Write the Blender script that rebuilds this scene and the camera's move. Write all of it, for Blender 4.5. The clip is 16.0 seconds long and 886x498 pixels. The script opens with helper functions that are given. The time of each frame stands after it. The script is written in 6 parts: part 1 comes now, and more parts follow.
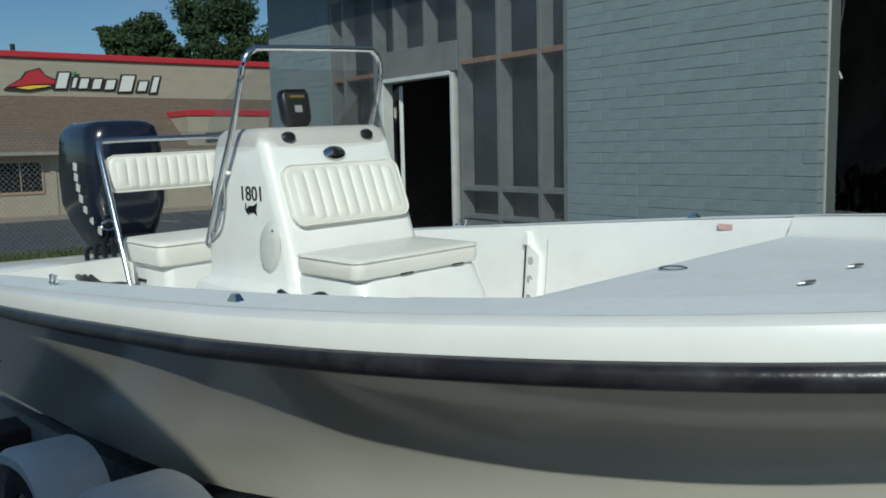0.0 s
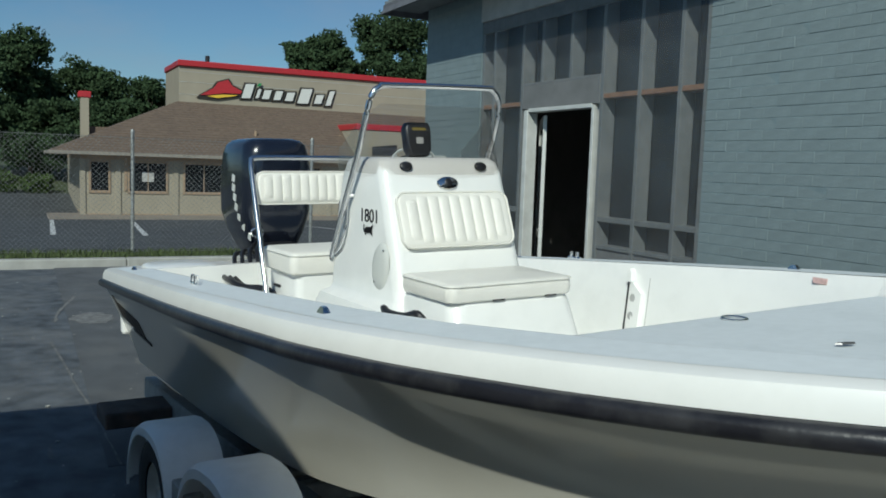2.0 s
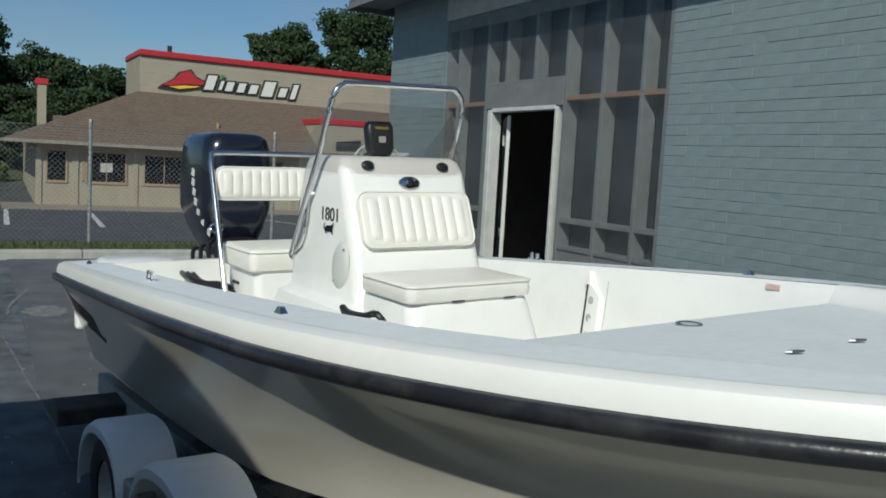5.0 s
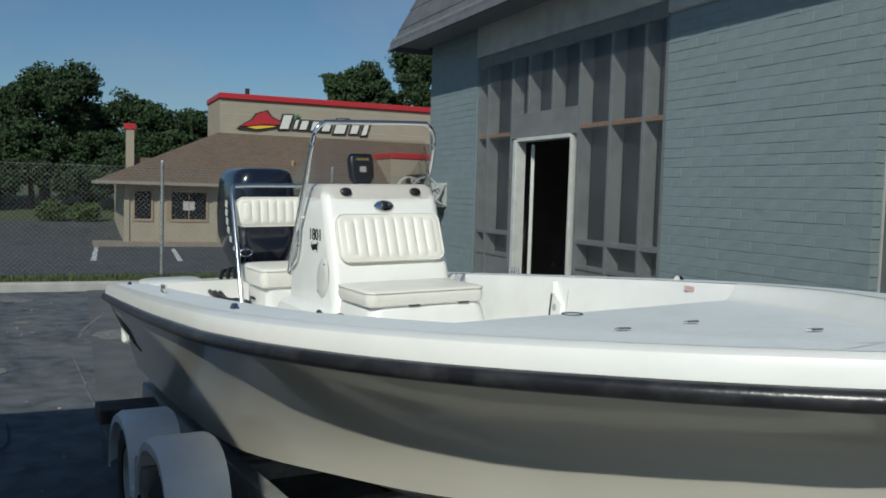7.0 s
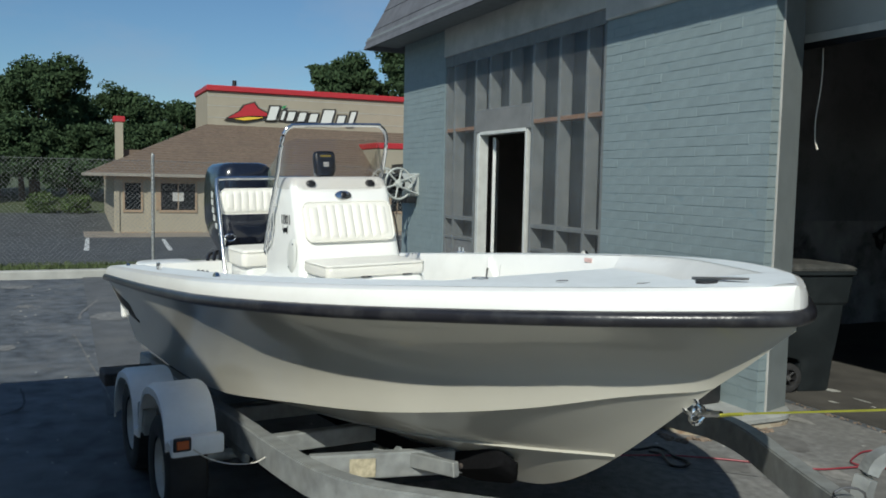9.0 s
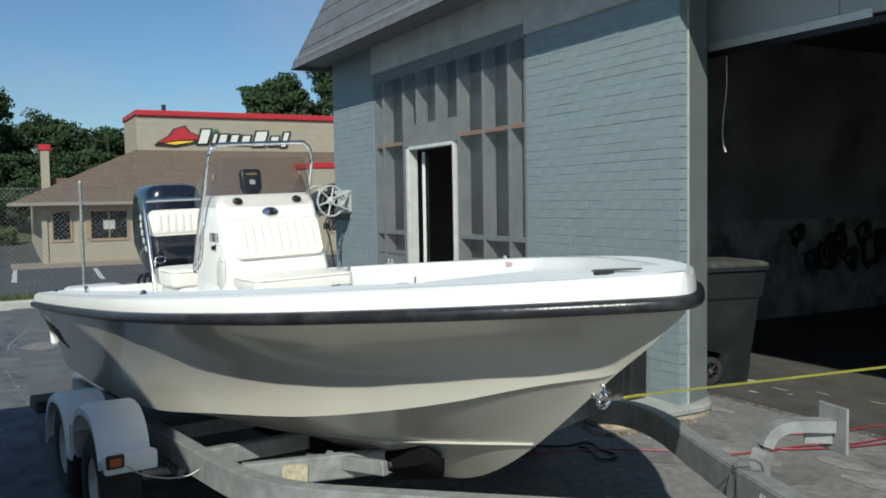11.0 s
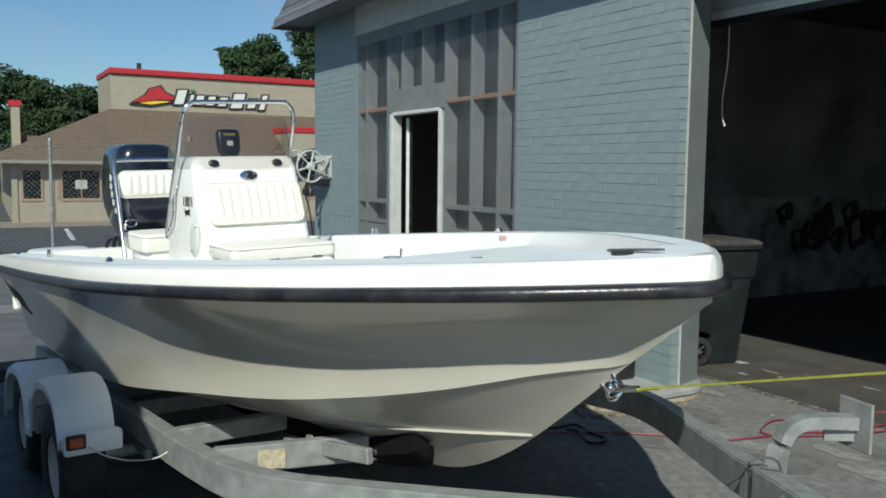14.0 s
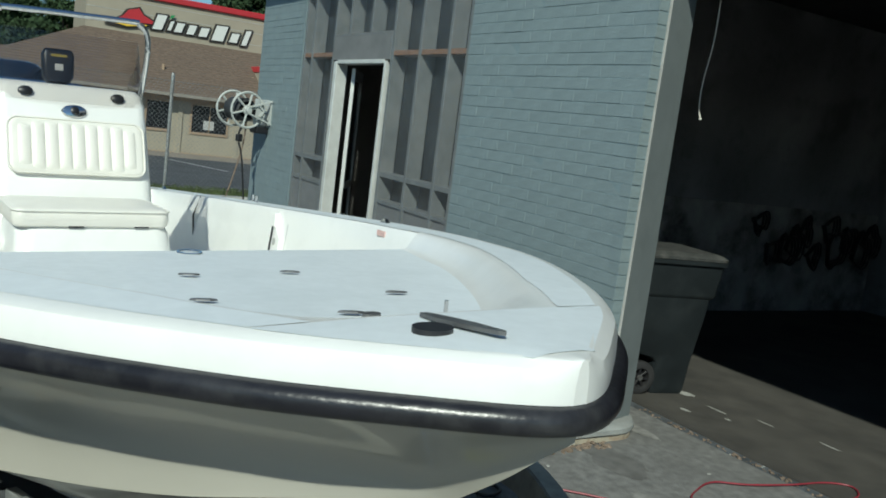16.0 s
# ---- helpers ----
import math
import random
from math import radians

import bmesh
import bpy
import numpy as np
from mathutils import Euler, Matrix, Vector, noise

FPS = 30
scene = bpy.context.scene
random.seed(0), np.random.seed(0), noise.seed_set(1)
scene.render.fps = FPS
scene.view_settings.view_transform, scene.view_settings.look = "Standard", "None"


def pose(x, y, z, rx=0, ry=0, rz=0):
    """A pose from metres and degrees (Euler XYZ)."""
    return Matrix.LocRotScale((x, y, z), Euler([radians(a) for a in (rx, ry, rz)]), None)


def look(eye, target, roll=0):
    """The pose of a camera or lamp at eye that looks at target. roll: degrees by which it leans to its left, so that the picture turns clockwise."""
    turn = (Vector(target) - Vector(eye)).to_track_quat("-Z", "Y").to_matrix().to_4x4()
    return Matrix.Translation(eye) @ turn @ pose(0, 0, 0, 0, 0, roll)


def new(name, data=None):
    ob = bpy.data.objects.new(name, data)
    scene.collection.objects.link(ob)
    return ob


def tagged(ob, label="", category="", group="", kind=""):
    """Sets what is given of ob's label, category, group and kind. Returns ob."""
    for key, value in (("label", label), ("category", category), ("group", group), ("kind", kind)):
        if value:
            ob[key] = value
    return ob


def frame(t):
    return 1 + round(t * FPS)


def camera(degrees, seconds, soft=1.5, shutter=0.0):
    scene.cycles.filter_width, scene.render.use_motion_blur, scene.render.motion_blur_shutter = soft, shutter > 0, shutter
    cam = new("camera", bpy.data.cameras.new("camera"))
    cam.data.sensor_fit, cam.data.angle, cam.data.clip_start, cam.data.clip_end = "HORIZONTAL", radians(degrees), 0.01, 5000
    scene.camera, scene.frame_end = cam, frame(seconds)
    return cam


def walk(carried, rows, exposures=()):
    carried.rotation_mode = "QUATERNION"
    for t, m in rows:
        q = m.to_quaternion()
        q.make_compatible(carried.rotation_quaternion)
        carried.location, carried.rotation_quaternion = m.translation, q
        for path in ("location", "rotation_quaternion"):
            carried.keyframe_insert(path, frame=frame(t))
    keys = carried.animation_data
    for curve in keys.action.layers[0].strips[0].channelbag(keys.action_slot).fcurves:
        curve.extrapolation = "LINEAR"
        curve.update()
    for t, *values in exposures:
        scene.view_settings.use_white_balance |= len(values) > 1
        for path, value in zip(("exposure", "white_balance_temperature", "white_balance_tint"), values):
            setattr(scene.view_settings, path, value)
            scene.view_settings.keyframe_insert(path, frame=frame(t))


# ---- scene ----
cam = camera(55.2, 16.0, soft=1.8)
PATH = [
    (0, (0.171, 0.469, 1.662), (-1.413, 1.667, 1.425), -1.3),
    (0.5, (0.328, 0.425, 1.681), (-1.36, 1.465, 1.417), -0.4),
    (1, (0.452, 0.416, 1.717), (-1.236, 1.463, 1.483), 1.2),
    (1.5, (0.494, 0.505, 1.721), (-1.239, 1.485, 1.528), 2.1),
    (2, (0.496, 0.543, 1.722), (-1.286, 1.43, 1.53), 2.0),
    (2.5, (0.466, 0.508, 1.725), (-1.364, 1.291, 1.531), 1.7),
    (3, (0.428, 0.452, 1.724), (-1.425, 1.178, 1.524), 2.4),
    (3.5, (0.416, 0.428, 1.725), (-1.431, 1.168, 1.517), 3.5),
    (4, (0.426, 0.448, 1.724), (-1.367, 1.309, 1.52), 3.6),
    (4.5, (0.443, 0.508, 1.738), (-1.296, 1.476, 1.541), 3.3),
    (7, (1.239, 0.796, 1.724), (-0.592, 1.59, 1.594), 1.7),
    (7.5, (1.536, 0.905, 1.716), (-0.348, 1.559, 1.572), 1.6),
    (8, (1.753, 0.854, 1.717), (-0.139, 1.482, 1.564), 0.9),
    (8.5, (1.974, 0.708, 1.732), (0.139, 1.489, 1.577), 0.8),
    (9, (2.125, 0.686, 1.742), (0.305, 1.5, 1.586), 1.2),
    (9.5, (2.248, 0.722, 1.736), (0.429, 1.539, 1.58), 1.1),
    (10, (2.31, 0.737, 1.711), (0.499, 1.574, 1.571), -0.1),
    (12.5, (2.268, 0.564, 1.708), (0.567, 1.61, 1.607), -0.3),
    (13, (2.24, 0.536, 1.708), (0.524, 1.56, 1.609), -0.1),
    (13.5, (2.162, 0.578, 1.709), (0.453, 1.605, 1.554), 0.3),
    (14, (2.017, 0.77, 1.703), (0.287, 1.757, 1.514), 0.6),
    (14.5, (1.852, 0.944, 1.705), (0.117, 1.917, 1.501), 1.2),
    (15, (1.612, 1.097, 1.713), (-0.108, 2.094, 1.492), 2.1),
    (15.5, (1.442, 1.364, 1.732), (-0.174, 2.516, 1.487), 3.7),
    (16, (1.288, 1.742, 1.782), (-0.405, 2.771, 1.505), 7.3),
]
EXPOSURES = [(t, e, k, tint) for t, e, k, tint in ((0, -0.61, 6130, -2), (1.5, -0.54, 6130, -2), (3.5, -0.38, 6330, 2), (4.5, -0.42, 6400, 3), (7, -0.54, 6400, 3), (7.5, -0.5, 6400, 3), (9, -0.2, 6400, 3), (10, -0.1, 6400, 3), (12.5, 0.12, 6400, 3), (13.5, 0.05, 6400, 2), (14.5, -0.12, 6400, 0), (15.5, -0.3, 6230, -4), (16, -0.28, 6230, -5))]
walk(cam, [(t, look(eye, target, roll)) for t, eye, target, roll in PATH], EXPOSURES)

# ---- world and light ----
SUN_TO = Vector((1.03, -0.83, 1.0)).normalized()
world = bpy.data.worlds.new("sky")
scene.world = world
world.use_nodes = True
wn = world.node_tree.nodes
sky = wn.new("ShaderNodeTexSky")
sky.sky_type = "NISHITA"
sky.sun_disc = False
sky.sun_elevation = math.asin(SUN_TO.z)
sky.sun_rotation = math.atan2(SUN_TO.x, SUN_TO.y)
sky.air_density, sky.dust_density, sky.ozone_density = 1.0, 0.25, 3.0
tint = wn.new("ShaderNodeMix")
tint.data_type, tint.blend_type = "RGBA", "MULTIPLY"
tint.inputs[0].default_value = 1.0
tint.inputs[7].default_value = (0.75, 0.90, 1.03, 1)
world.node_tree.links.new(sky.outputs[0], tint.inputs[6])
# thin high clouds
wl = world.node_tree.links
way_to = wn.new("ShaderNodeTexCoord")
flat = wn.new("ShaderNodeMapping")
flat.inputs["Scale"].default_value = (1.0, 1.6, 3.4)
flat.inputs["Location"].default_value = (0.35, 0.2, 0.1)
cloud = wn.new("ShaderNodeTexNoise")
cloud.inputs["Scale"].default_value, cloud.inputs["Detail"].default_value, cloud.inputs["Roughness"].default_value = 2.6, 7, 0.58
cover = wn.new("ShaderNodeMapRange")
cover.inputs["From Min"].default_value, cover.inputs["From Max"].default_value, cover.inputs["To Max"].default_value = 0.48, 0.82, 0.5
veil = wn.new("ShaderNodeMix")
veil.data_type = "RGBA"
veil.inputs[7].default_value = (4.4, 5.0, 6.4, 1)
wl.new(way_to.outputs["Generated"], flat.inputs["Vector"])
wl.new(flat.outputs[0], cloud.inputs["Vector"])
wl.new(cloud.outputs["Fac"], cover.inputs["Value"])
wl.new(cover.outputs[0], veil.inputs[0])
wl.new(tint.outputs[2], veil.inputs[6])
wl.new(veil.outputs[2], wn["Background"].inputs[0])
wn["Background"].inputs[1].default_value = 0.088
sun_lamp = bpy.data.lights.new("sun", "SUN")
sun_lamp.energy, sun_lamp.angle, sun_lamp.color = 4.7, radians(0.6), (1.0, 0.955, 0.88)
new("sun", sun_lamp).matrix_world = look(SUN_TO * 30, (0, 0, 0))


# ---- materials ----
def material(name, color, rough=0.6, metal=0.0, vary=0.12, scale=8.0, bump=0.0, bump_scale=60.0, coat=0.0,
             stain=None, stain_scale=1.5, stain_amount=0.5, island=0.0, spec=0.5):
    m = bpy.data.materials.new(name)
    m.use_nodes = True
    nt = m.node_tree
    nd, ln = nt.nodes, nt.links
    b = nd["Principled BSDF"]
    b.inputs["Roughness"].default_value = rough
    b.inputs["Metallic"].default_value = metal
    b.inputs["Coat Weight"].default_value = coat
    b.inputs["Coat Roughness"].default_value = 0.06
    b.inputs["Specular IOR Level"].default_value = spec
    tc = nd.new("ShaderNodeTexCoord")
    n1 = nd.new("ShaderNodeTexNoise")
    n1.inputs["Scale"].default_value, n1.inputs["Detail"].default_value = scale, 6
    ln.new(tc.outputs["Object"], n1.inputs["Vector"])
    r = nd.new("ShaderNodeMapRange")
    r.inputs["From Min"].default_value, r.inputs["From Max"].default_value = 0.3, 0.7
    r.inputs["To Min"].default_value, r.inputs["To Max"].default_value = 1 - vary, 1 + vary
    ln.new(n1.outputs["Fac"], r.inputs["Value"])
    mul = nd.new("ShaderNodeMix")
    mul.data_type, mul.blend_type = "RGBA", "MULTIPLY"
    mul.inputs[0].default_value = 1.0
    mul.inputs[6].default_value = (*color, 1)
    ln.new(r.outputs[0], mul.inputs[7])
    out = mul.outputs[2]
    if stain:
        n2 = nd.new("ShaderNodeTexNoise")
        n2.inputs["Scale"].default_value, n2.inputs["Detail"].default_value = stain_scale, 8
        n2.inputs["Roughness"].default_value = 0.65
        ln.new(tc.outputs["Object"], n2.inputs["Vector"])
        r2 = nd.new("ShaderNodeMapRange")
        r2.inputs["From Min"].default_value, r2.inputs["From Max"].default_value = 0.48, 0.68
        r2.inputs["To Max"].default_value = stain_amount
        ln.new(n2.outputs["Fac"], r2.inputs["Value"])
        mx = nd.new("ShaderNodeMix")
        mx.data_type = "RGBA"
        mx.inputs[7].default_value = (*stain, 1)
        ln.new(r2.outputs[0], mx.inputs[0])
        ln.new(out, mx.inputs[6])
        out = mx.outputs[2]
    if island:
        info = nd.new("ShaderNodeNewGeometry" if island < 1 else "ShaderNodeObjectInfo")
        r3 = nd.new("ShaderNodeMapRange")
        amount = island if island < 1 else island - 1
        r3.inputs["To Min"].default_value, r3.inputs["To Max"].default_value = 1 - amount, 1 + amount
        ln.new(info.outputs["Random Per Island" if island < 1 else "Random"], r3.inputs["Value"])
        m3 = nd.new("ShaderNodeMix")
        m3.data_type, m3.blend_type = "RGBA", "MULTIPLY"
        m3.inputs[0].default_value = 1.0
        ln.new(out, m3.inputs[6])
        ln.new(r3.outputs[0], m3.inputs[7])
        out = m3.outputs[2]
    ln.new(out, b.inputs["Base Color"])
    if bump:
        n4 = nd.new("ShaderNodeTexNoise")
        n4.inputs["Scale"].default_value, n4.inputs["Detail"].default_value = bump_scale, 4
        ln.new(tc.outputs["Object"], n4.inputs["Vector"])
        bp = nd.new("ShaderNodeBump")
        bp.inputs["Strength"].default_value, bp.inputs["Distance"].default_value = bump, 0.01
        ln.new(n4.outputs["Fac"], bp.inputs["Height"])
        ln.new(bp.outputs[0], b.inputs["Normal"])
    return m


def clear_pane(name, tint, gloss=0.04):
    m = bpy.data.materials.new(name)
    m.use_nodes = True
    nd, ln = m.node_tree.nodes, m.node_tree.links
    nd.remove(nd["Principled BSDF"])
    tr, gl, fr, mx = (nd.new("ShaderNode" + k) for k in ("BsdfTransparent", "BsdfGlossy", "LayerWeight", "MixShader"))
    tr.inputs[0].default_value = (*tint, 1)
    gl.inputs["Roughness"].default_value = gloss
    fr.inputs[0].default_value = 0.5
    pw, ad = nd.new("ShaderNodeMath"), nd.new("ShaderNodeMath")
    pw.operation, ad.operation = "POWER", "MULTIPLY_ADD"
    pw.inputs[1].default_value, ad.inputs[1].default_value, ad.inputs[2].default_value = 4.0, 0.6, 0.035
    ln.new(fr.outputs["Facing"], pw.inputs[0])
    ln.new(pw.outputs[0], ad.inputs[0])
    ln.new(ad.outputs[0], mx.inputs[0])
    ln.new(tr.outputs[0], mx.inputs[1])
    ln.new(gl.outputs[0], mx.inputs[2])
    ln.new(mx.outputs[0], nd["Material Output"].inputs[0])
    return m


def hazy_film(name, haze, amount, gloss):
    """Clear plastic film with a milky haze and a wrinkled sheen."""
    m = bpy.data.materials.new(name)
    m.use_nodes = True
    nd, ln = m.node_tree.nodes, m.node_tree.links
    nd.remove(nd["Principled BSDF"])
    tr, df, gl, mx, m2 = (nd.new("ShaderNode" + k) for k in ("BsdfTransparent", "BsdfDiffuse", "BsdfGlossy", "MixShader", "MixShader"))
    tc, ns, rg, wr, bp = (nd.new("ShaderNode" + k) for k in ("TexCoord", "TexNoise", "MapRange", "TexNoise", "Bump"))
    df.inputs[0].default_value = (*haze, 1)
    gl.inputs["Roughness"].default_value = 0.22
    ns.inputs["Scale"].default_value, ns.inputs["Detail"].default_value = 1.7, 6
    rg.inputs["From Min"].default_value, rg.inputs["From Max"].default_value = 0.3, 0.7
    rg.inputs["To Min"].default_value, rg.inputs["To Max"].default_value = amount * 0.55, amount * 1.45
    wr.inputs["Scale"].default_value, wr.inputs["Detail"].default_value, wr.inputs["Distortion"].default_value = 3.2, 3, 1.2
    bp.inputs["Strength"].default_value, bp.inputs["Distance"].default_value = 0.6, 0.03
    m2.inputs[0].default_value = gloss
    ln.new(tc.outputs["Object"], ns.inputs["Vector"])
    ln.new(tc.outputs["Object"], wr.inputs["Vector"])
    ln.new(wr.outputs["Fac"], bp.inputs["Height"])
    ln.new(bp.outputs[0], gl.inputs["Normal"])
    ln.new(ns.outputs["Fac"], rg.inputs["Value"])
    ln.new(rg.outputs[0], mx.inputs[0])
    ln.new(tr.outputs[0], mx.inputs[1])
    ln.new(df.outputs[0], mx.inputs[2])
    ln.new(mx.outputs[0], m2.inputs[1])
    ln.new(gl.outputs[0], m2.inputs[2])
    ln.new(m2.outputs[0], nd["Material Output"].inputs[0])
    return m


M_FILM = hazy_film("clear_plastic_film", (0.30, 0.31, 0.32), 0.11, 0.05)
M_HULL = material("cream_gelcoat", (0.48, 0.46, 0.395), 0.28, vary=0.03, scale=3, coat=0.45, stain=(0.42, 0.40, 0.34), stain_scale=2.2, stain_amount=0.18)
M_DECK = material("white_gelcoat", (0.88, 0.88, 0.845), 0.3, vary=0.02, scale=4, coat=0.3, stain=(0.62, 0.62, 0.58), stain_scale=5, stain_amount=0.15)
M_NONSKID = material("nonskid_deck", (0.79, 0.835, 0.85), 0.5, vary=0.03, scale=30, bump=0.08, bump_scale=400, stain=(0.64, 0.69, 0.70), stain_scale=4, stain_amount=0.35)
M_VINYL = material("cream_vinyl", (0.83, 0.81, 0.74), 0.42, vary=0.04, scale=6, bump=0.1, bump_scale=220, stain=(0.74, 0.71, 0.62), stain_scale=7, stain_amount=0.2)
M_RUBBER = material("black_rub_rail", (0.016, 0.016, 0.02), 0.3, vary=0.3, scale=5, bump=0.15, bump_scale=40, stain=(0.09, 0.09, 0.09), stain_scale=9, stain_amount=0.35)
M_BLACK = material("black_plastic", (0.015, 0.015, 0.017), 0.4, vary=0.2)
M_COWL = material("navy_black_cowling", (0.009, 0.012, 0.022), 0.22, vary=0.1, coat=0.6)
M_STEEL = material("polished_stainless", (0.75, 0.75, 0.75), 0.14, 1.0, vary=0.04, scale=20)
M_GALV = material("galvanised_steel", (0.33, 0.345, 0.34), 0.5, 0.35, vary=0.22, scale=14, bump=0.1, bump_scale=50, stain=(0.30, 0.30, 0.275), stain_scale=4, stain_amount=0.5)
M_FENDER = material("white_painted_fender", (0.89, 0.90, 0.90), 0.4, vary=0.06, scale=5, stain=(0.72, 0.74, 0.72), stain_scale=6, stain_amount=0.35, bump=0.05)
M_TYRE = material("tyre_rubber", (0.022, 0.022, 0.023), 0.75, vary=0.25, scale=12, bump=0.2)
M_RIM = material("white_steel_rim", (0.55, 0.55, 0.52), 0.45, 0.2, vary=0.15, stain=(0.25, 0.2, 0.15), stain_scale=9, stain_amount=0.4)
M_AMBER = material("amber_lens", (0.42, 0.09, 0.02), 0.25, vary=0.05)
M_CARPET = material("black_bunk_carpet", (0.008, 0.008, 0.009), 0.95, vary=0.3, scale=60, spec=0.1)
M_SMOKE = clear_pane("smoked_acrylic", (0.93, 0.92, 0.91), 0.06)
M_GLASS = clear_pane("window_glass", (0.25, 0.27, 0.28), 0.03)
M_BRICK = material("blue_grey_painted_brick", (0.205, 0.255, 0.266), 0.55, vary=0.06, scale=9, bump=0.35, bump_scale=48, stain=(0.235, 0.30, 0.318), stain_scale=3, stain_amount=0.35, island=1.025)
M_MORTAR = material("painted_mortar", (0.19, 0.25, 0.268), 0.7, vary=0.1, scale=12, bump=0.3, bump_scale=90)
M_BRICKS = material("blue_grey_painted_bricks", (0.205, 0.255, 0.266), 0.55, vary=0.06, scale=9, bump=0.35, bump_scale=48, stain=(0.235, 0.30, 0.318), stain_scale=3, stain_amount=0.3, island=0.025)
M_GREYWOOD = material("grey_painted_lumber", (0.155, 0.168, 0.172), 0.65, vary=0.12, scale=10, bump=0.15, bump_scale=40, stain=(0.25, 0.25, 0.24), stain_scale=3, stain_amount=0.4)
M_RAWWOOD = material("bare_cedar_rail", (0.25, 0.14, 0.085), 0.7, vary=0.25, scale=12)
M_PLY = material("grey_plywood", (0.18, 0.185, 0.185), 0.7, vary=0.12, scale=5, stain=(0.2, 0.2, 0.2), stain_scale=2.5, stain_amount=0.5, bump=0.1)
M_PANEL = material("grey_jamb_panel", (0.155, 0.176, 0.18), 0.6, vary=0.08, scale=5, stain=(0.2, 0.22, 0.22), stain_scale=3, stain_amount=0.4, bump=0.08)
M_POLY = material("black_plastic_sheeting", (0.018, 0.023, 0.029), 0.32, vary=0.4, scale=2.5, bump=0.8, bump_scale=5)
M_ALU = material("white_aluminium_frame", (0.66, 0.67, 0.64), 0.4, 0.2, vary=0.08, stain=(0.4, 0.4, 0.36), stain_scale=5, stain_amount=0.3)
M_ROOF = material("slate_grey_shakes", (0.115, 0.12, 0.135), 0.75, vary=0.2, scale=6, bump=0.3, bump_scale=25, island=0.12)
M_SOFFIT = material("grey_soffit", (0.2, 0.22, 0.23), 0.7, vary=0.1)
M_LINTEL = material("pale_stucco_beam", (0.46, 0.46, 0.44), 0.7, vary=0.12, scale=4, stain=(0.30, 0.30, 0.285), stain_scale=2.2, stain_amount=0.6, bump=0.15)
M_GDOOR = material("pale_overhead_door", (0.40, 0.43, 0.43), 0.5, vary=0.06, scale=3, stain=(0.35, 0.36, 0.35), stain_scale=3, stain_amount=0.4)
# wall colour and blotches kept dark to deepen the garage's shade
M_INNER = material("shade_toned_garage_wall", (0.235, 0.235, 0.24), 0.9, vary=0.4, scale=2, stain=(0.07, 0.07, 0.07), stain_scale=1.0, stain_amount=0.8)
# interior shade put into the colour of the ceiling and roof core
M_DARK = material("shade_dark_interior", (0.07, 0.07, 0.072), 0.9, vary=0.3)
M_ASPHALT = material("asphalt", (0.088, 0.098, 0.108), 0.7, vary=0.5, scale=5.0, bump=0.6, bump_scale=110, stain=(0.165, 0.17, 0.17), stain_scale=0.75, stain_amount=0.8)
M_CONCRETE = material("old_concrete", (0.192, 0.19, 0.182), 0.85, vary=0.26, scale=17, bump=0.45, bump_scale=70, stain=(0.135, 0.133, 0.127), stain_scale=1.1, stain_amount=0.8)
M_KERB = material("kerb_concrete", (0.40, 0.40, 0.37), 0.85, vary=0.12, scale=5, bump=0.3, stain=(0.34, 0.33, 0.3), stain_scale=3, stain_amount=0.5)
M_GRASS = material("grass", (0.06, 0.08, 0.03), 0.9, vary=0.35, scale=4, stain=(0.11, 0.1, 0.05), stain_scale=2, stain_amount=0.5)
M_BLADE = material("grass_blades", (0.065, 0.09, 0.03), 0.8, vary=0.2, island=0.4)
M_CREAM = material("cream_stucco", (0.33, 0.295, 0.225), 0.75, vary=0.05, scale=1.5, bump=0.1)
M_FASCIA = material("weathered_gutter", (0.27, 0.245, 0.205), 0.7, vary=0.15, scale=2)
M_WALKWAY = material("tan_concrete_walk", (0.25, 0.215, 0.175), 0.85, vary=0.15, scale=2)
M_TAN = material("tan_trim", (0.33, 0.24, 0.16), 0.7, vary=0.1)
M_RED = material("red_metal_cap", (0.42, 0.028, 0.035), 0.4, vary=0.06)
M_SHINGLE = material("brown_shingles", (0.145, 0.107, 0.08), 0.85, vary=0.18, scale=6, bump=0.4, bump_scale=18, stain=(0.10, 0.075, 0.06), stain_scale=0.8, stain_amount=0.4)
M_SIGNWHITE = material("sign_white", (0.66, 0.67, 0.63), 0.4, vary=0.02)
M_SIGNBLACK = material("sign_black", (0.03, 0.025, 0.02), 0.5, vary=0.05)
M_SIGNYEL = material("sign_yellow", (0.75, 0.5, 0.05), 0.4, vary=0.02)
M_SIGNGREEN = material("sign_green", (0.03, 0.25, 0.08), 0.4, vary=0.02)
M_LEAF = material("foliage", (0.046, 0.074, 0.036), 0.8, vary=0.3, scale=0.35, island=0.15, spec=0.05)
M_LEAF2 = material("hedge_foliage", (0.065, 0.10, 0.032), 0.6, vary=0.25, scale=0.8, island=0.4, spec=0.12)
M_BARK = material("bark", (0.10, 0.08, 0.06), 0.9, vary=0.25, bump=0.5, bump_scale=12)
M_LINE = material("white_road_paint", (0.55, 0.56, 0.55), 0.7, vary=0.15, scale=6)
M_STRAP = material("yellow_webbing", (0.28, 0.28, 0.035), 0.7, vary=0.15, scale=30)
M_TAG = material("faded_yellow_tag", (0.22, 0.17, 0.03), 0.6, vary=0.2, scale=30)
M_CORD = material("red_cord", (0.25, 0.03, 0.045), 0.5, vary=0.1)
M_WHITECORD = material("white_rope", (0.6, 0.58, 0.52), 0.8, vary=0.1)
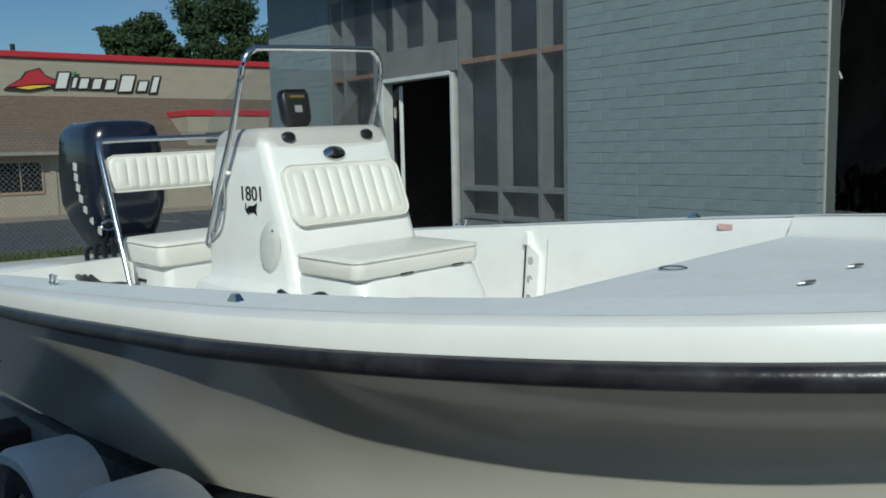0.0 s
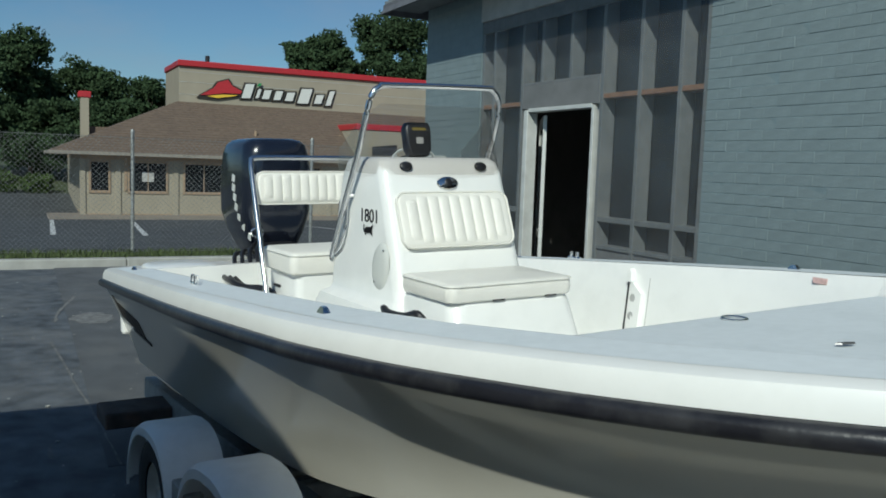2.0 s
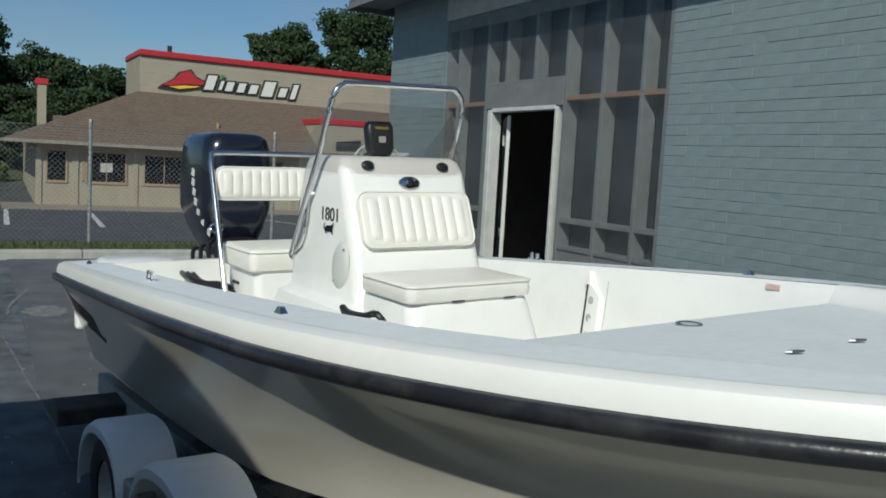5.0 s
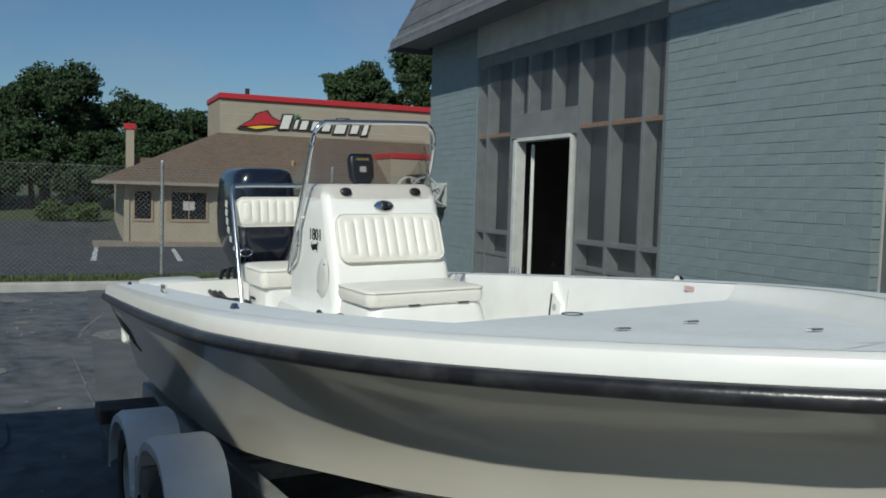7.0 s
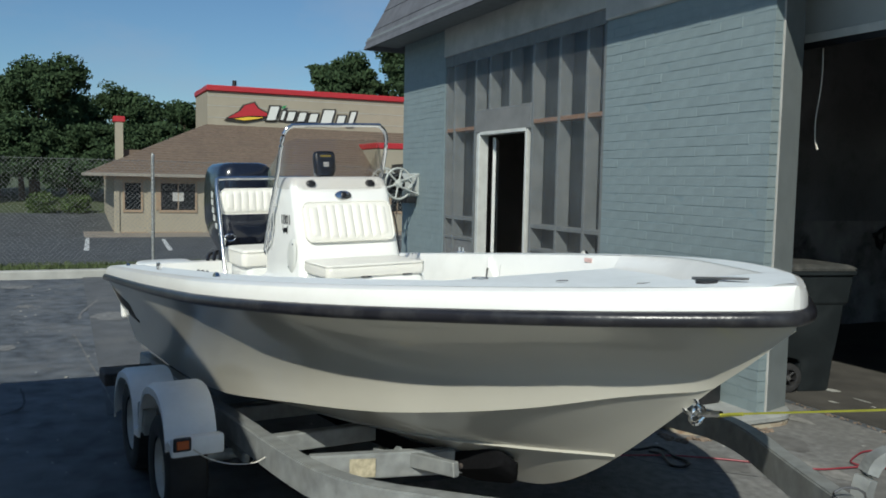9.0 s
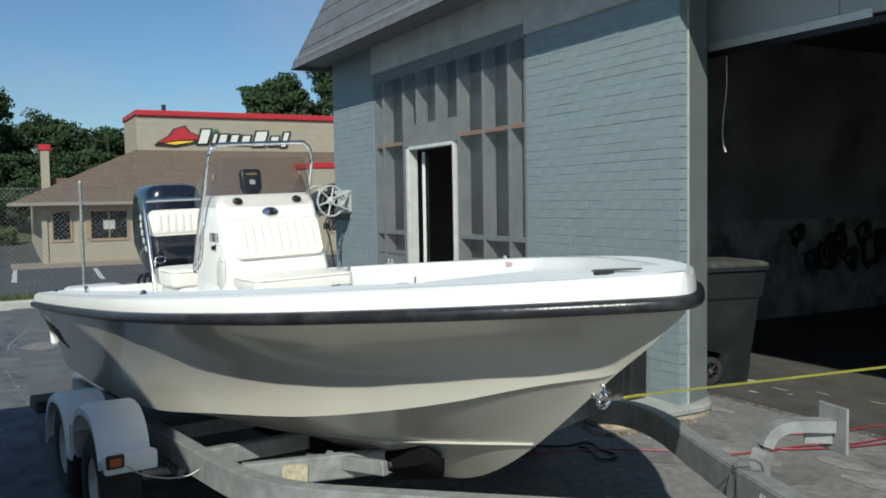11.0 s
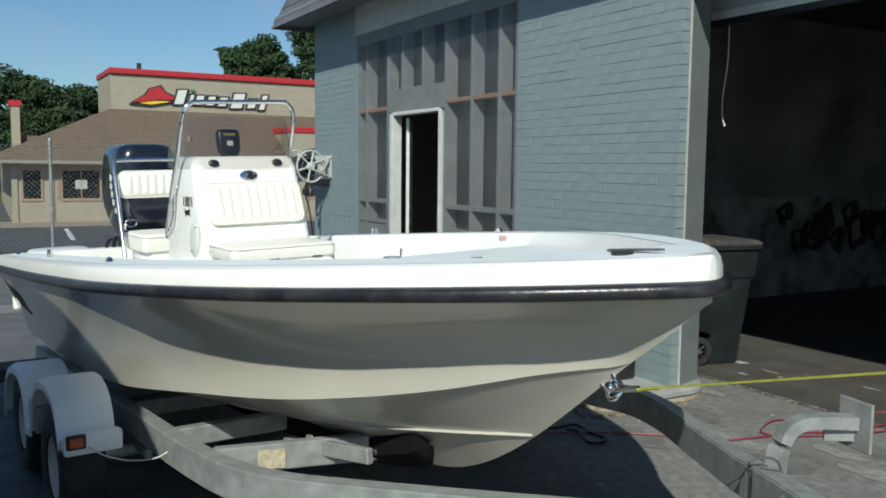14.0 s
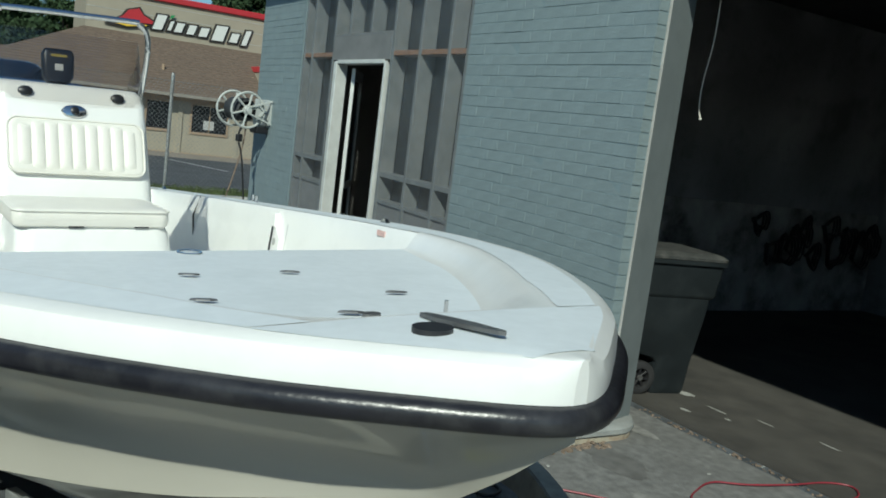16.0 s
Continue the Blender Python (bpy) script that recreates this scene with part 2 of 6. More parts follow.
M_BIN = material("dark_green_bin", (0.014, 0.018, 0.02), 0.55, vary=0.2, scale=5, stain=(0.03, 0.035, 0.037), stain_scale=4, stain_amount=0.5, spec=0.3)
M_DUSTLID = material("dusty_bin_lid", (0.045, 0.047, 0.045), 0.7, vary=0.3, scale=9, stain=(0.12, 0.115, 0.105), stain_scale=12, stain_amount=0.6)
M_REEL = material("pale_grey_reel", (0.55, 0.57, 0.54), 0.45, 0.2, vary=0.08)
M_RUST = material("rusty_rubble", (0.19, 0.145, 0.11), 0.9, vary=0.35, scale=20, bump=0.5)
M_RUSTED = material("rusty_dark_steel", (0.075, 0.062, 0.054), 0.8, vary=0.35, scale=14, stain=(0.14, 0.08, 0.05), stain_scale=8, stain_amount=0.5, bump=0.2)
M_SLAB = material("worn_footing_slab", (0.29, 0.30, 0.29), 0.85, vary=0.18, scale=8, bump=0.4, stain=(0.18, 0.165, 0.145), stain_scale=4, stain_amount=0.7)
M_FOOT = material("rust_streaked_concrete", (0.40, 0.36, 0.28), 0.9, vary=0.2, scale=9, stain=(0.20, 0.10, 0.05), stain_scale=7, stain_amount=0.85, bump=0.4)
M_VAN = material("white_van_paint", (0.78, 0.78, 0.76), 0.35, 0.0, vary=0.03, coat=0.5)
M_LATCH = material("dull_dark_latch", (0.17, 0.17, 0.17), 0.4, 0.6, vary=0.2)
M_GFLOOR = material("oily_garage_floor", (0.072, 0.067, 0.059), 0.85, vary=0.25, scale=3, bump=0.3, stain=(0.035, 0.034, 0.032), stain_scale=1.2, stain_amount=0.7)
M_TAR = material("dark_tar", (0.03, 0.032, 0.035), 0.7, vary=0.3, scale=6)
M_DUST = material("dusty_asphalt", (0.17, 0.172, 0.168), 0.9, vary=0.3, scale=14)
M_STAINC = material("oily_concrete", (0.15, 0.147, 0.14), 0.8, vary=0.3, scale=9, stain=(0.16, 0.155, 0.145), stain_scale=6, stain_amount=0.7)
M_SCRAPE = material("scraped_concrete", (0.24, 0.235, 0.22), 0.9, vary=0.3, scale=16)
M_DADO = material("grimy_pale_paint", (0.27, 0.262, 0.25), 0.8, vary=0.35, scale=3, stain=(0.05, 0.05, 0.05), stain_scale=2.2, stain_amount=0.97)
M_SHOPWALL = material("dusty_shop_wall", (0.24, 0.23, 0.21), 0.85, vary=0.2, scale=3, stain=(0.15, 0.14, 0.13), stain_scale=1.5)
M_WIRE = material("dull_wire", (0.20, 0.205, 0.205), 0.6, 0.3, vary=0.15)
M_LOT = material("far_asphalt", (0.055, 0.06, 0.064), 0.8, vary=0.3, scale=1.2, bump=0.3, bump_scale=60, stain=(0.075, 0.08, 0.082), stain_scale=0.5, stain_amount=0.6)
M_LABEL = material("red_white_label", (0.68, 0.46, 0.43), 0.5, vary=0.2, scale=60)


# ---- mesh helpers ----
def add_box(bm, lo, hi, bevel=0.0, seg=1):
    r = bmesh.ops.create_cube(bm, size=1.0)["verts"]
    for v in r:
        v.co = Vector([lo[k] + (v.co[k] + 0.5) * (hi[k] - lo[k]) for k in range(3)])
    if bevel:
        es = list({e for v in r for e in v.link_edges})
        bmesh.ops.bevel(bm, geom=es, offset=bevel, segments=seg, profile=0.5, affect="EDGES")
    return bm


def box(lo, hi, bevel=0.0, seg=1):
    return add_box(bmesh.new(), lo, hi, bevel, seg)


def add_loft(bm, rings, closed=True, caps=True):
    rows = [[bm.verts.new(p) for p in ring] for ring in rings]
    n = len(rows[0])
    for a, b in zip(rows, rows[1:]):
        for k in range(n if closed else n - 1):
            q = [a[k], a[(k + 1) % n], b[(k + 1) % n], b[k]]
            if len({tuple(v.co) for v in q}) > 2:
                try:
                    bm.faces.new(q)
                except ValueError:
                    pass
    if caps and closed:
        for ring in (rows[0][::-1], rows[-1]):
            try:
                bm.faces.new(ring)
            except ValueError:
                pass
    return bm


def loft(rings, closed=True, caps=True):
    bm = add_loft(bmesh.new(), rings, closed, caps)
    bmesh.ops.recalc_face_normals(bm, faces=bm.faces)
    return bm


def add_tube(bm, path, r=0.01, seg=8, closed=False, section=None):
    pts = [Vector(p) for p in path]
    rings = []
    for i, p in enumerate(pts):
        a = pts[(i - 1) % len(pts)] if closed or i else p
        b = pts[(i + 1) % len(pts)] if closed or i < len(pts) - 1 else p
        t = (b - a).normalized()
        up = Vector((0, 0, 1)) if abs(t.z) < 0.95 else Vector((0, 1, 0))
        s = t.cross(up).normalized()
        u = s.cross(t)
        if section:
            rings.append([p + s * x + u * y for x, y in section])
        else:
            rings.append([p + (s * math.cos(2 * math.pi * k / seg) + u * math.sin(2 * math.pi * k / seg)) * r for k in range(seg)])
    if closed:
        rings.append(rings[0])
    return add_loft(bm, rings, True, not closed)


def tube(path, r=0.01, seg=8, closed=False, section=None):
    bm = add_tube(bmesh.new(), path, r, seg, closed, section)
    bmesh.ops.recalc_face_normals(bm, faces=bm.faces)
    return bm


def smooth_path(pts, n=6):
    """Catmull-Rom through the points."""
    p = [Vector(q) for q in pts]
    p = [p[0] * 2 - p[1]] + p + [p[-1] * 2 - p[-2]]
    out = []
    for i in range(1, len(p) - 2):
        for k in range(n):
            t = k / n
            a, b, c, d = p[i - 1:i + 3]
            out.append(0.5 * (2 * b + (c - a) * t + (2 * a - 5 * b + 4 * c - d) * t * t + (3 * b - a - 3 * c + d) * t ** 3))
    return out + [p[-2]]


def ring_rect(x0, x1, y0, y1, z, r, n=4):
    """A rounded rectangle at height z."""
    out = []
    for cx, cy, a0 in ((x1 - r, y1 - r, 0), (x0 + r, y1 - r, 90), (x0 + r, y0 + r, 180), (x1 - r, y0 + r, 270)):
        for k in range(n + 1):
            a = radians(a0 + 90 * k / n)
            out.append((cx + r * math.cos(a), cy + r * math.sin(a), z))
    return out


def lathe(profile, n=24, axis="y"):
    """Turned about an axis: profile of (radius, along)."""
    rings = []
    for k in range(n + 1):
        a = 2 * math.pi * k / n
        c, s = math.cos(a), math.sin(a)
        rings.append([(r * c, h, r * s) if axis == "y" else ((h, r * c, r * s) if axis == "x" else (r * c, r * s, h)) for r, h in profile])
    bm = bmesh.new()
    add_loft(bm, rings, False, False)
    bmesh.ops.remove_doubles(bm, verts=bm.verts, dist=1e-5)
    bmesh.ops.recalc_face_normals(bm, faces=bm.faces)
    return bm


def move(bm, m):
    bmesh.ops.transform(bm, matrix=m, verts=bm.verts)
    return bm


def part(name, bm, mat, parent=None, label="", shade=False):
    me = bpy.data.meshes.new(name)
    bm.to_mesh(me)
    bm.free()
    me.materials.append(mat)
    if shade:
        me.polygons.foreach_set("use_smooth", [True] * len(me.polygons))
        me.set_sharp_from_angle(angle=radians(38))
    ob = new(name, me)
    if parent:
        ob.parent = parent
    if label:
        tagged(ob, label)
    return ob


def thing(name, m, label, category, group="", kind=""):
    ob = new(name)
    ob.matrix_world = m
    return tagged(ob, label, category, group, kind)


def solo(name, bm, mat, label, category, group="", kind="", m=None, shade=False):
    ob = part(name, bm, mat, None, "", shade)
    if m is not None:
        ob.matrix_world = m
    return tagged(ob, label, category, group, kind)


def words(name, text, size, mat, m, parent, depth=0.0015):
    cu = bpy.data.curves.new(name, "FONT")
    cu.body, cu.size, cu.extrude = text, size, depth
    tmp = bpy.data.objects.new(name, cu)
    scene.collection.objects.link(tmp)
    bpy.context.view_layer.update()
    me = bpy.data.meshes.new_from_object(tmp.evaluated_get(bpy.context.evaluated_depsgraph_get()))
    bpy.data.objects.remove(tmp)
    me.materials.clear()
    me.materials.append(mat)
    ob = new(name, me)
    ob.parent = parent
    ob.matrix_local = m
    return ob


# ---- ground ----
def ground_z(x):
    return float(np.interp(x, [-400, -70, -52, -45, -38, -15.2, -14.9, -13.4, 400], [2.5, 0.6, -0.25, -0.75, -0.93, 0.02, -0.03, -0.03, -0.03])) if x < -13.4 else 0.0


def build_ground():
    xs = [-900, -300, -150, -100, -80, -70, -60, -52, -50, -45, -41, -38, -30, -22, -15.2, -14.9, -13.65, -13.35, -13.3, -8, -4, 0, 5, 12, 40, 200, 900]
    ys = [-900, -250, -80, -30, -10, 0, 4, 10, 20, 40, 100, 300, 900]
    bm = bmesh.new()
    g = [[bm.verts.new((x, y, ground_z(x))) for y in ys] for x in xs]
    for i in range(len(xs) - 1):
        for j in range(len(ys) - 1):
            f = bm.faces.new((g[i][j], g[i + 1][j], g[i + 1][j + 1], g[i][j + 1]))
            mid = (xs[i] + xs[i + 1]) / 2
            f.material_index = 1 if mid < -49 or -15.0 < mid < -13.5 else (2 if mid < -15 else 0)
    ob = part("ground", bm, M_ASPHALT)
    ob.data.materials.append(M_GRASS)
    ob.data.materials.append(M_LOT)
    tagged(ob, "worn dark asphalt lot with cracks and grass verges", "ground", kind="structure")


build_ground()


def build_kerb():
    bm = bmesh.new()
    y = -40.0
    while y < 40:
        add_box(bm, (-13.76, y + 0.004, -0.1), (-13.56, y + 2.996, 0.124), 0.02, 2)
        y += 3.0
    tagged(part("kerb", bm, M_KERB), "pale concrete kerb along the edge of the lot", "kerb", kind="structure")
    random.seed(4)
    bm = bmesh.new()
    add_box(bm, (-14.9, -40, -0.1), (-13.762, 40, 0.10))
    tagged(part("grass_verge", bm, M_GRASS), "narrow strip of short dry grass behind the kerb", "grass", kind="structure")
    vs, fs = [], []
    for k in range(9000):
        x, y = random.uniform(-14.9, -13.74), random.uniform(-5, 9)
        a, hgt, w = random.uniform(0, 6.28), random.uniform(0.03, 0.09), 0.012
        dx, dy = math.cos(a) * w, math.sin(a) * w
        n = len(vs)
        vs += [(x - dx, y - dy, 0.095), (x + dx, y + dy, 0.095), (x + random.uniform(-.03, .03), y + random.uniform(-.03, .03), 0.1 + hgt)]
        fs.append((n, n + 1, n + 2))
    me = bpy.data.meshes.new("grass_tufts")
    me.from_pydata(vs, [], fs)
    me.materials.append(M_BLADE)
    tagged(new("grass_tufts", me), "short green grass blades along the fence foot", "grass", kind="stuff")
    # concrete apron before the garage and the slab inside it
    bm = box((-4.2, 3.25, -0.1), (14, 6.06, 0.006))
    # stretches added mostly out of view, to bounce sunlight up onto the bow
    add_box(bm, (-0.6, -16, -0.1), (14, 3.249, 0.006))
    add_box(bm, (-2.3, 1.7, -0.1), (-0.601, 3.249, 0.006))
    tagged(part("apron", bm, M_CONCRETE), "stained old concrete apron before the garage, extended out of view", "pavement", kind="structure")
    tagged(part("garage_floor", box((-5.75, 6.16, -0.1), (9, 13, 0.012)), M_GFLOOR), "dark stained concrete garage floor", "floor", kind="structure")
    tagged(part("threshold", box((-2.9, 6.06, -0.1), (9, 6.16, -0.012)), M_RUSTED), "dirty joint along the garage threshold", "trim", kind="structure")
    # a trench patch in the asphalt
    tagged(part("asphalt_patch", box((-13.5, 0.95, -0.05), (-4.4, 3.2, 0.004)), material("paler_asphalt", (0.095, 0.101, 0.107), 0.85, vary=0.2, scale=3, bump=0.5, bump_scale=90, stain=(0.14, 0.142, 0.14), stain_scale=1.4, stain_amount=0.6)), "paler worn strip of asphalt", "pavement", kind="structure")


build_kerb()


# ---- the shop building ----
FY = 5.314
COURSE, BRICK = 0.079, 0.232


def brick_wall(wall, x0, x1, z0, z1, single_z, name_rest):
    """Bricks on the front of a wall; those in the single_z stretch are pieces of their own."""
    random.seed(11)
    proto = {}
    for w in (BRICK - 0.006, BRICK / 2 - 0.006):
        bm = box((0, -0.001, 0), (w + 0.0052, 0.03, COURSE - 0.0055), 0.0015, 1)
        me = bpy.data.meshes.new("brick")
        bm.to_mesh(me)
        bm.free()
        me.materials.append(M_BRICK)
        proto[round(w, 3)] = me
    rest = bmesh.new()
    row, z, count = 0, z0, 0
    while z + COURSE <= z1 + 1e-6:
        x = x0
        first = BRICK / 2 if row % 2 else BRICK
        while x < x1 - 0.03:
            w = min(first, x1 - x)
            first = BRICK
            off = random.uniform(-0.0016, 0.0016)
            kind = min(proto, key=lambda q: abs(q - (w - 0.006)))
            whole = abs(kind - (w - 0.006)) < 0.004
            if single_z[0] <= z <= single_z[1] and whole and count < 296:
                ob = new("brick", proto[kind])
                ob.parent = wall
                ob.location = (x, FY - 0.0015 + off, z)
                ob.rotation_euler = (random.uniform(-.014, .006), random.uniform(-.004, .004), random.uniform(-.006, .006))
                count += 1
            else:
                add_box(rest, (x, FY - 0.0025 + off, z), (x + w - 0.001, FY + 0.03, z + COURSE - 0.0055))
            x += w
        if x1 > -3:
            # the heads of the bricks round the corner
            off = random.uniform(-0.0015, 0.0015)
            add_box(rest, (x1 - 0.03, FY + 0.001, z + 0.001), (x1 + 0.001 + off, FY + 0.074, z + COURSE - 0.0075))
        z += COURSE
        row += 1
    tagged(part(name_rest, rest, M_BRICKS, wall), "blue-grey painted bricks", kind="stuff")


def build_shop():
    plan = [(-4.58, FY), (-2.52, FY), (-2.52, FY + 0.086), (-2.64, FY + 0.3), (-4.58, FY + 0.3)]
    wall = part("wall_front_right", loft([[(x, y, z) for x, y in plan] for z in (-0.05, 3.75)]), M_MORTAR)
    tagged(wall, "blue-grey painted brick wall beside the garage opening", "wall", kind="structure")
    SHOP.append((wall, -4.58, -2.516, 0.02, 3.7, (0.95, 3.05)))
    wall2 = part("wall_front_left", box((-9.75, FY, -0.05), (-8.25, FY + 0.3, 3.75)), M_MORTAR)
    tagged(wall2, "blue-grey painted brick pier at the building corner", "wall", kind="structure")
    SHOP.append((wall2, -9.75, -8.25, 0.02, 3.7, (9, 9)))
    # return of the pier into the garage opening
    ret = part("wall_return", box((-2.9, FY + 0.3, -0.05), (-2.64, FY + 0.36, 3.4)), M_MORTAR)
    tagged(ret, "short return wall at the garage opening", "wall", kind="structure")
    plan = [(-2.545, FY + 0.09), (-2.512, FY + 0.09), (-2.598, FY + 0.365), (-2.632, FY + 0.365)]
    jamb = part("garage_jamb", loft([[(x, y, z) for x, y in plan] for z in (0.0, 3.4)]), M_PANEL)
    tagged(jamb, "flat grey panel lining the garage jamb", "trim", kind="structure")
    tagged(part("jamb_strip", box((-2.520, FY + 0.078, 0), (-2.508, FY + 0.089, 3.3)), M_LINTEL), "thin pale strip along the jamb panel", "trim", kind="structure")
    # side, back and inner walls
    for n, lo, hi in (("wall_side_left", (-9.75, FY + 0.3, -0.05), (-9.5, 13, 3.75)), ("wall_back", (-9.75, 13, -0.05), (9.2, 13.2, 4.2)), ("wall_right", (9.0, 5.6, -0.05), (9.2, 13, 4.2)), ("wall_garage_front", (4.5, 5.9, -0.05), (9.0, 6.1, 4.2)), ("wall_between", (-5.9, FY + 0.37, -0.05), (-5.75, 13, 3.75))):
        tagged(part(n, box(lo, hi), M_SHOPWALL if n == "wall_side_left" else M_INNER), "plain masonry wall, darkened in colour for the unlit inside", "wall", kind="structure")
    tagged(part("ceiling", box((-9.7, FY + 0.05, 3.76), (9.1, 13.1, 3.9)), M_DARK), "ceiling coloured dark for the unlit inside", "ceiling", kind="structure")
    tagged(part("shop_floor", box((-9.5, FY + 0.02, -0.04), (-5.9, 13, 0.02)), M_SHOPWALL), "dim shop floor", "floor", kind="structure")
    # lintel beam
    tagged(part("lintel", box((-8.25, FY - 0.03, 3.385), (-4.58, FY + 0.2, 3.76), 0.01), M_LINTEL), "pale weathered beam above the window wall", "trim", kind="structure")
    tagged(part("header_board", box((-8.24, FY - 0.006, 3.25), (-4.59, FY + 0.03, 3.383), 0.004), M_GREYWOOD), "dark grey header board over the window wall", "trim", kind="structure")
    tagged(part("frieze_board", box((-4.578, FY - 0.035, 3.27), (-2.56, FY + 0.2, 3.758), 0.01), M_LINTEL), "grey stucco band above the painted brick", "trim", kind="structure")
    # eave soffit, fascia and the lapped mansard
    ex0, ey, ez = -10.12, FY - 0.50, 3.66
    tagged(part("soffit", box((ex0, ey + 0.02, 3.755), (9.2, FY + 0.02, 3.80)), M_SOFFIT), "grey boarded soffit under the eave", "trim", kind="structure")
    roof = part("roof", box((ex0, ey + 0.03, 3.8), (9.2, FY + 0.5, 3.86)), M_SOFFIT)
    tagged(roof, "steep slate-grey lapped mansard roof", "roof", kind="structure")
    tagged(part("fascia", box((ex0 + 0.02, ey + 0.004, ez + 0.04), (9.2, ey + 0.02, ez + 0.15)), M_ROOF), "dark grey fascia board", "trim", kind="structure")
    for k in range(9):
        z0 = ez + 0.03 + k * 0.27
        y0 = ey - 0.012 + k * 0.115
        x0 = ex0 + 0.02 + k * 0.115
        rings = []
        for xx in (x0, 9.2):
            sx = 0.115 if xx < 0 else 0
            rings.append([(xx - 0.0, y0 - 0.022, z0), (xx, y0 + 0.004, z0), (xx + sx, y0 + 0.125, z0 + 0.29), (xx + sx, y0 + 0.11, z0 + 0.29)])
        part("shingle_course", loft(rings), M_ROOF, roof)
        rings = []
        for yy in (y0, 13.0):
            sy = 0.115 if yy < 8 else 0
            rings.append([(x0 - 0.022, yy, z0), (x0 + 0.004, yy, z0), (x0 + 0.125, yy + sy, z0 + 0.29), (x0 + 0.11, yy + sy, z0 + 0.29)])
        part("shingle_course", loft(rings), M_ROOF, roof)
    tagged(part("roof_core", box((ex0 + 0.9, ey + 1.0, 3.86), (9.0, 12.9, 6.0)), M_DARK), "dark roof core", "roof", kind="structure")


SHOP = []
build_shop()


def build_window_wall():
    win = part("window_1", box((-8.24, FY + 0.15, 0.0), (-8.2, FY + 0.2, 3.44)), M_GREYWOOD)
    tagged(win, "grey painted stud window wall backed with dark sheeting", "window", kind="structure")
    y0, y1 = FY + 0.004, FY + 0.15

    def stud(x, z0, z1, w=0.045, mat=M_GREYWOOD, nm="stud"):
        part(nm, box((x, y0, z0), (x + w, y1, z1), 0.003), mat, win)

    for x in (-8.235, -7.98, -7.37, -5.965, -5.43, -4.925):
        stud(x, 0.0, 3.44)
    stud(-4.63, 0.0, 3.44, 0.05)
    for x in (-6.99, -6.48):
        stud(x, 2.62, 3.44)
    # rails: bare wood on top, grey faces
    for a, b in ((-8.19, -7.98), (-7.935, -7.37), (-5.92, -5.43), (-5.385, -4.925), (-4.88, -4.63)):
        part("rail", box((a, y0 + 0.006, 2.40), (b, y1, 2.445), 0.003), M_RAWWOOD, win)
        part("rail", box((a, y0 + 0.004, 1.27), (b, y1, 1.315), 0.003), M_GREYWOOD, win)
        part("kick_panel", box((a, y0 + 0.02, 0.02), (b, y0 + 0.035, 1.02), 0.002), M_PLY, win)
        part("rail", box((a, y0 + 0.004, 1.02), (b, y1, 1.055), 0.003), M_GREYWOOD, win)
        part("sheeting", box((a, y1 + 0.004, 1.0), (b, y1 + 0.01, 3.44)), M_POLY, win)
    for a, b in ((-7.32, -6.99), (-6.945, -6.48), (-6.435, -5.965)):
        part("sheeting", box((a, y1 + 0.004, 2.6), (b, y1 + 0.01, 3.44)), M_POLY, win)
    # clear film stretched over the studs, slack and wrinkled
    rng = np.random.RandomState(5)
    for a, b, z0, z1 in ((-8.225, -7.30, 0.02, 3.249), (-5.99, -4.60, 0.02, 3.249), (-7.298, -5.992, 2.60, 3.249)):
        nx, nz = int((b - a) / 0.11) + 2, int((z1 - z0) / 0.16) + 2
        rings = [[(a + (b - a) * i / nx, FY - 0.003 + (0.004 * rng.rand() - 0.003 if 0 < i < nx else 0.0), z0 + (z1 - z0) * k / nz) for i in range(nx + 1)] for k in range(nz + 1)]
        part("plastic_film", loft(rings, False, False), M_FILM, win, "hazy wrinkled clear plastic film", True)
    part("header_panel", box((-7.32, y0 - 0.003, 2.36), (-5.97, y0 + 0.03, 2.63), 0.003), M_PLY, win)
    # door
    door = part("door_1", box((-7.265, FY - 0.01, 0.0), (-7.19, FY + 0.12, 2.35), 0.006), M_ALU)
    tagged(door, "white aluminium door frame with its leaf standing open inward", "door", kind="structure")
    part("jamb", box((-6.075, FY - 0.005, 0.0), (-6.035, FY + 0.12, 2.35), 0.004), M_ALU, door)
    part("head", box((-7.19, FY - 0.005, 2.325), (-6.075, FY + 0.12, 2.365), 0.004), M_ALU, door)
    leaf = part("leaf", box((-0.02, 0.0, 0.02), (0.02, 0.07, 2.3), 0.004), M_ALU, door, "white aluminium storefront leaf")
    leaf.matrix_local = pose(-7.085, FY + 0.15, 0, 0, 0, 60)
    for lo, hi in (((-0.02, 0.82, 0.02), (0.02, 0.89, 2.3)), ((-0.02, 0.07, 2.18), (0.02, 0.82, 2.3)), ((-0.02, 0.07, 0.02), (0.02, 0.82, 0.22)), ((-0.02, 0.07, 1.0), (0.02, 0.82, 1.07))):
        part("stile", box(lo, hi, 0.004), M_ALU, leaf)
    part("glass", box((-0.003, 0.07, 0.22), (0.003, 0.82, 2.18)), M_GLASS, leaf)
    part("lock", box((0.02, 0.01, 1.0), (0.028, 0.06, 1.2), 0.003), M_STEEL, leaf, "steel lock plate")


build_window_wall()


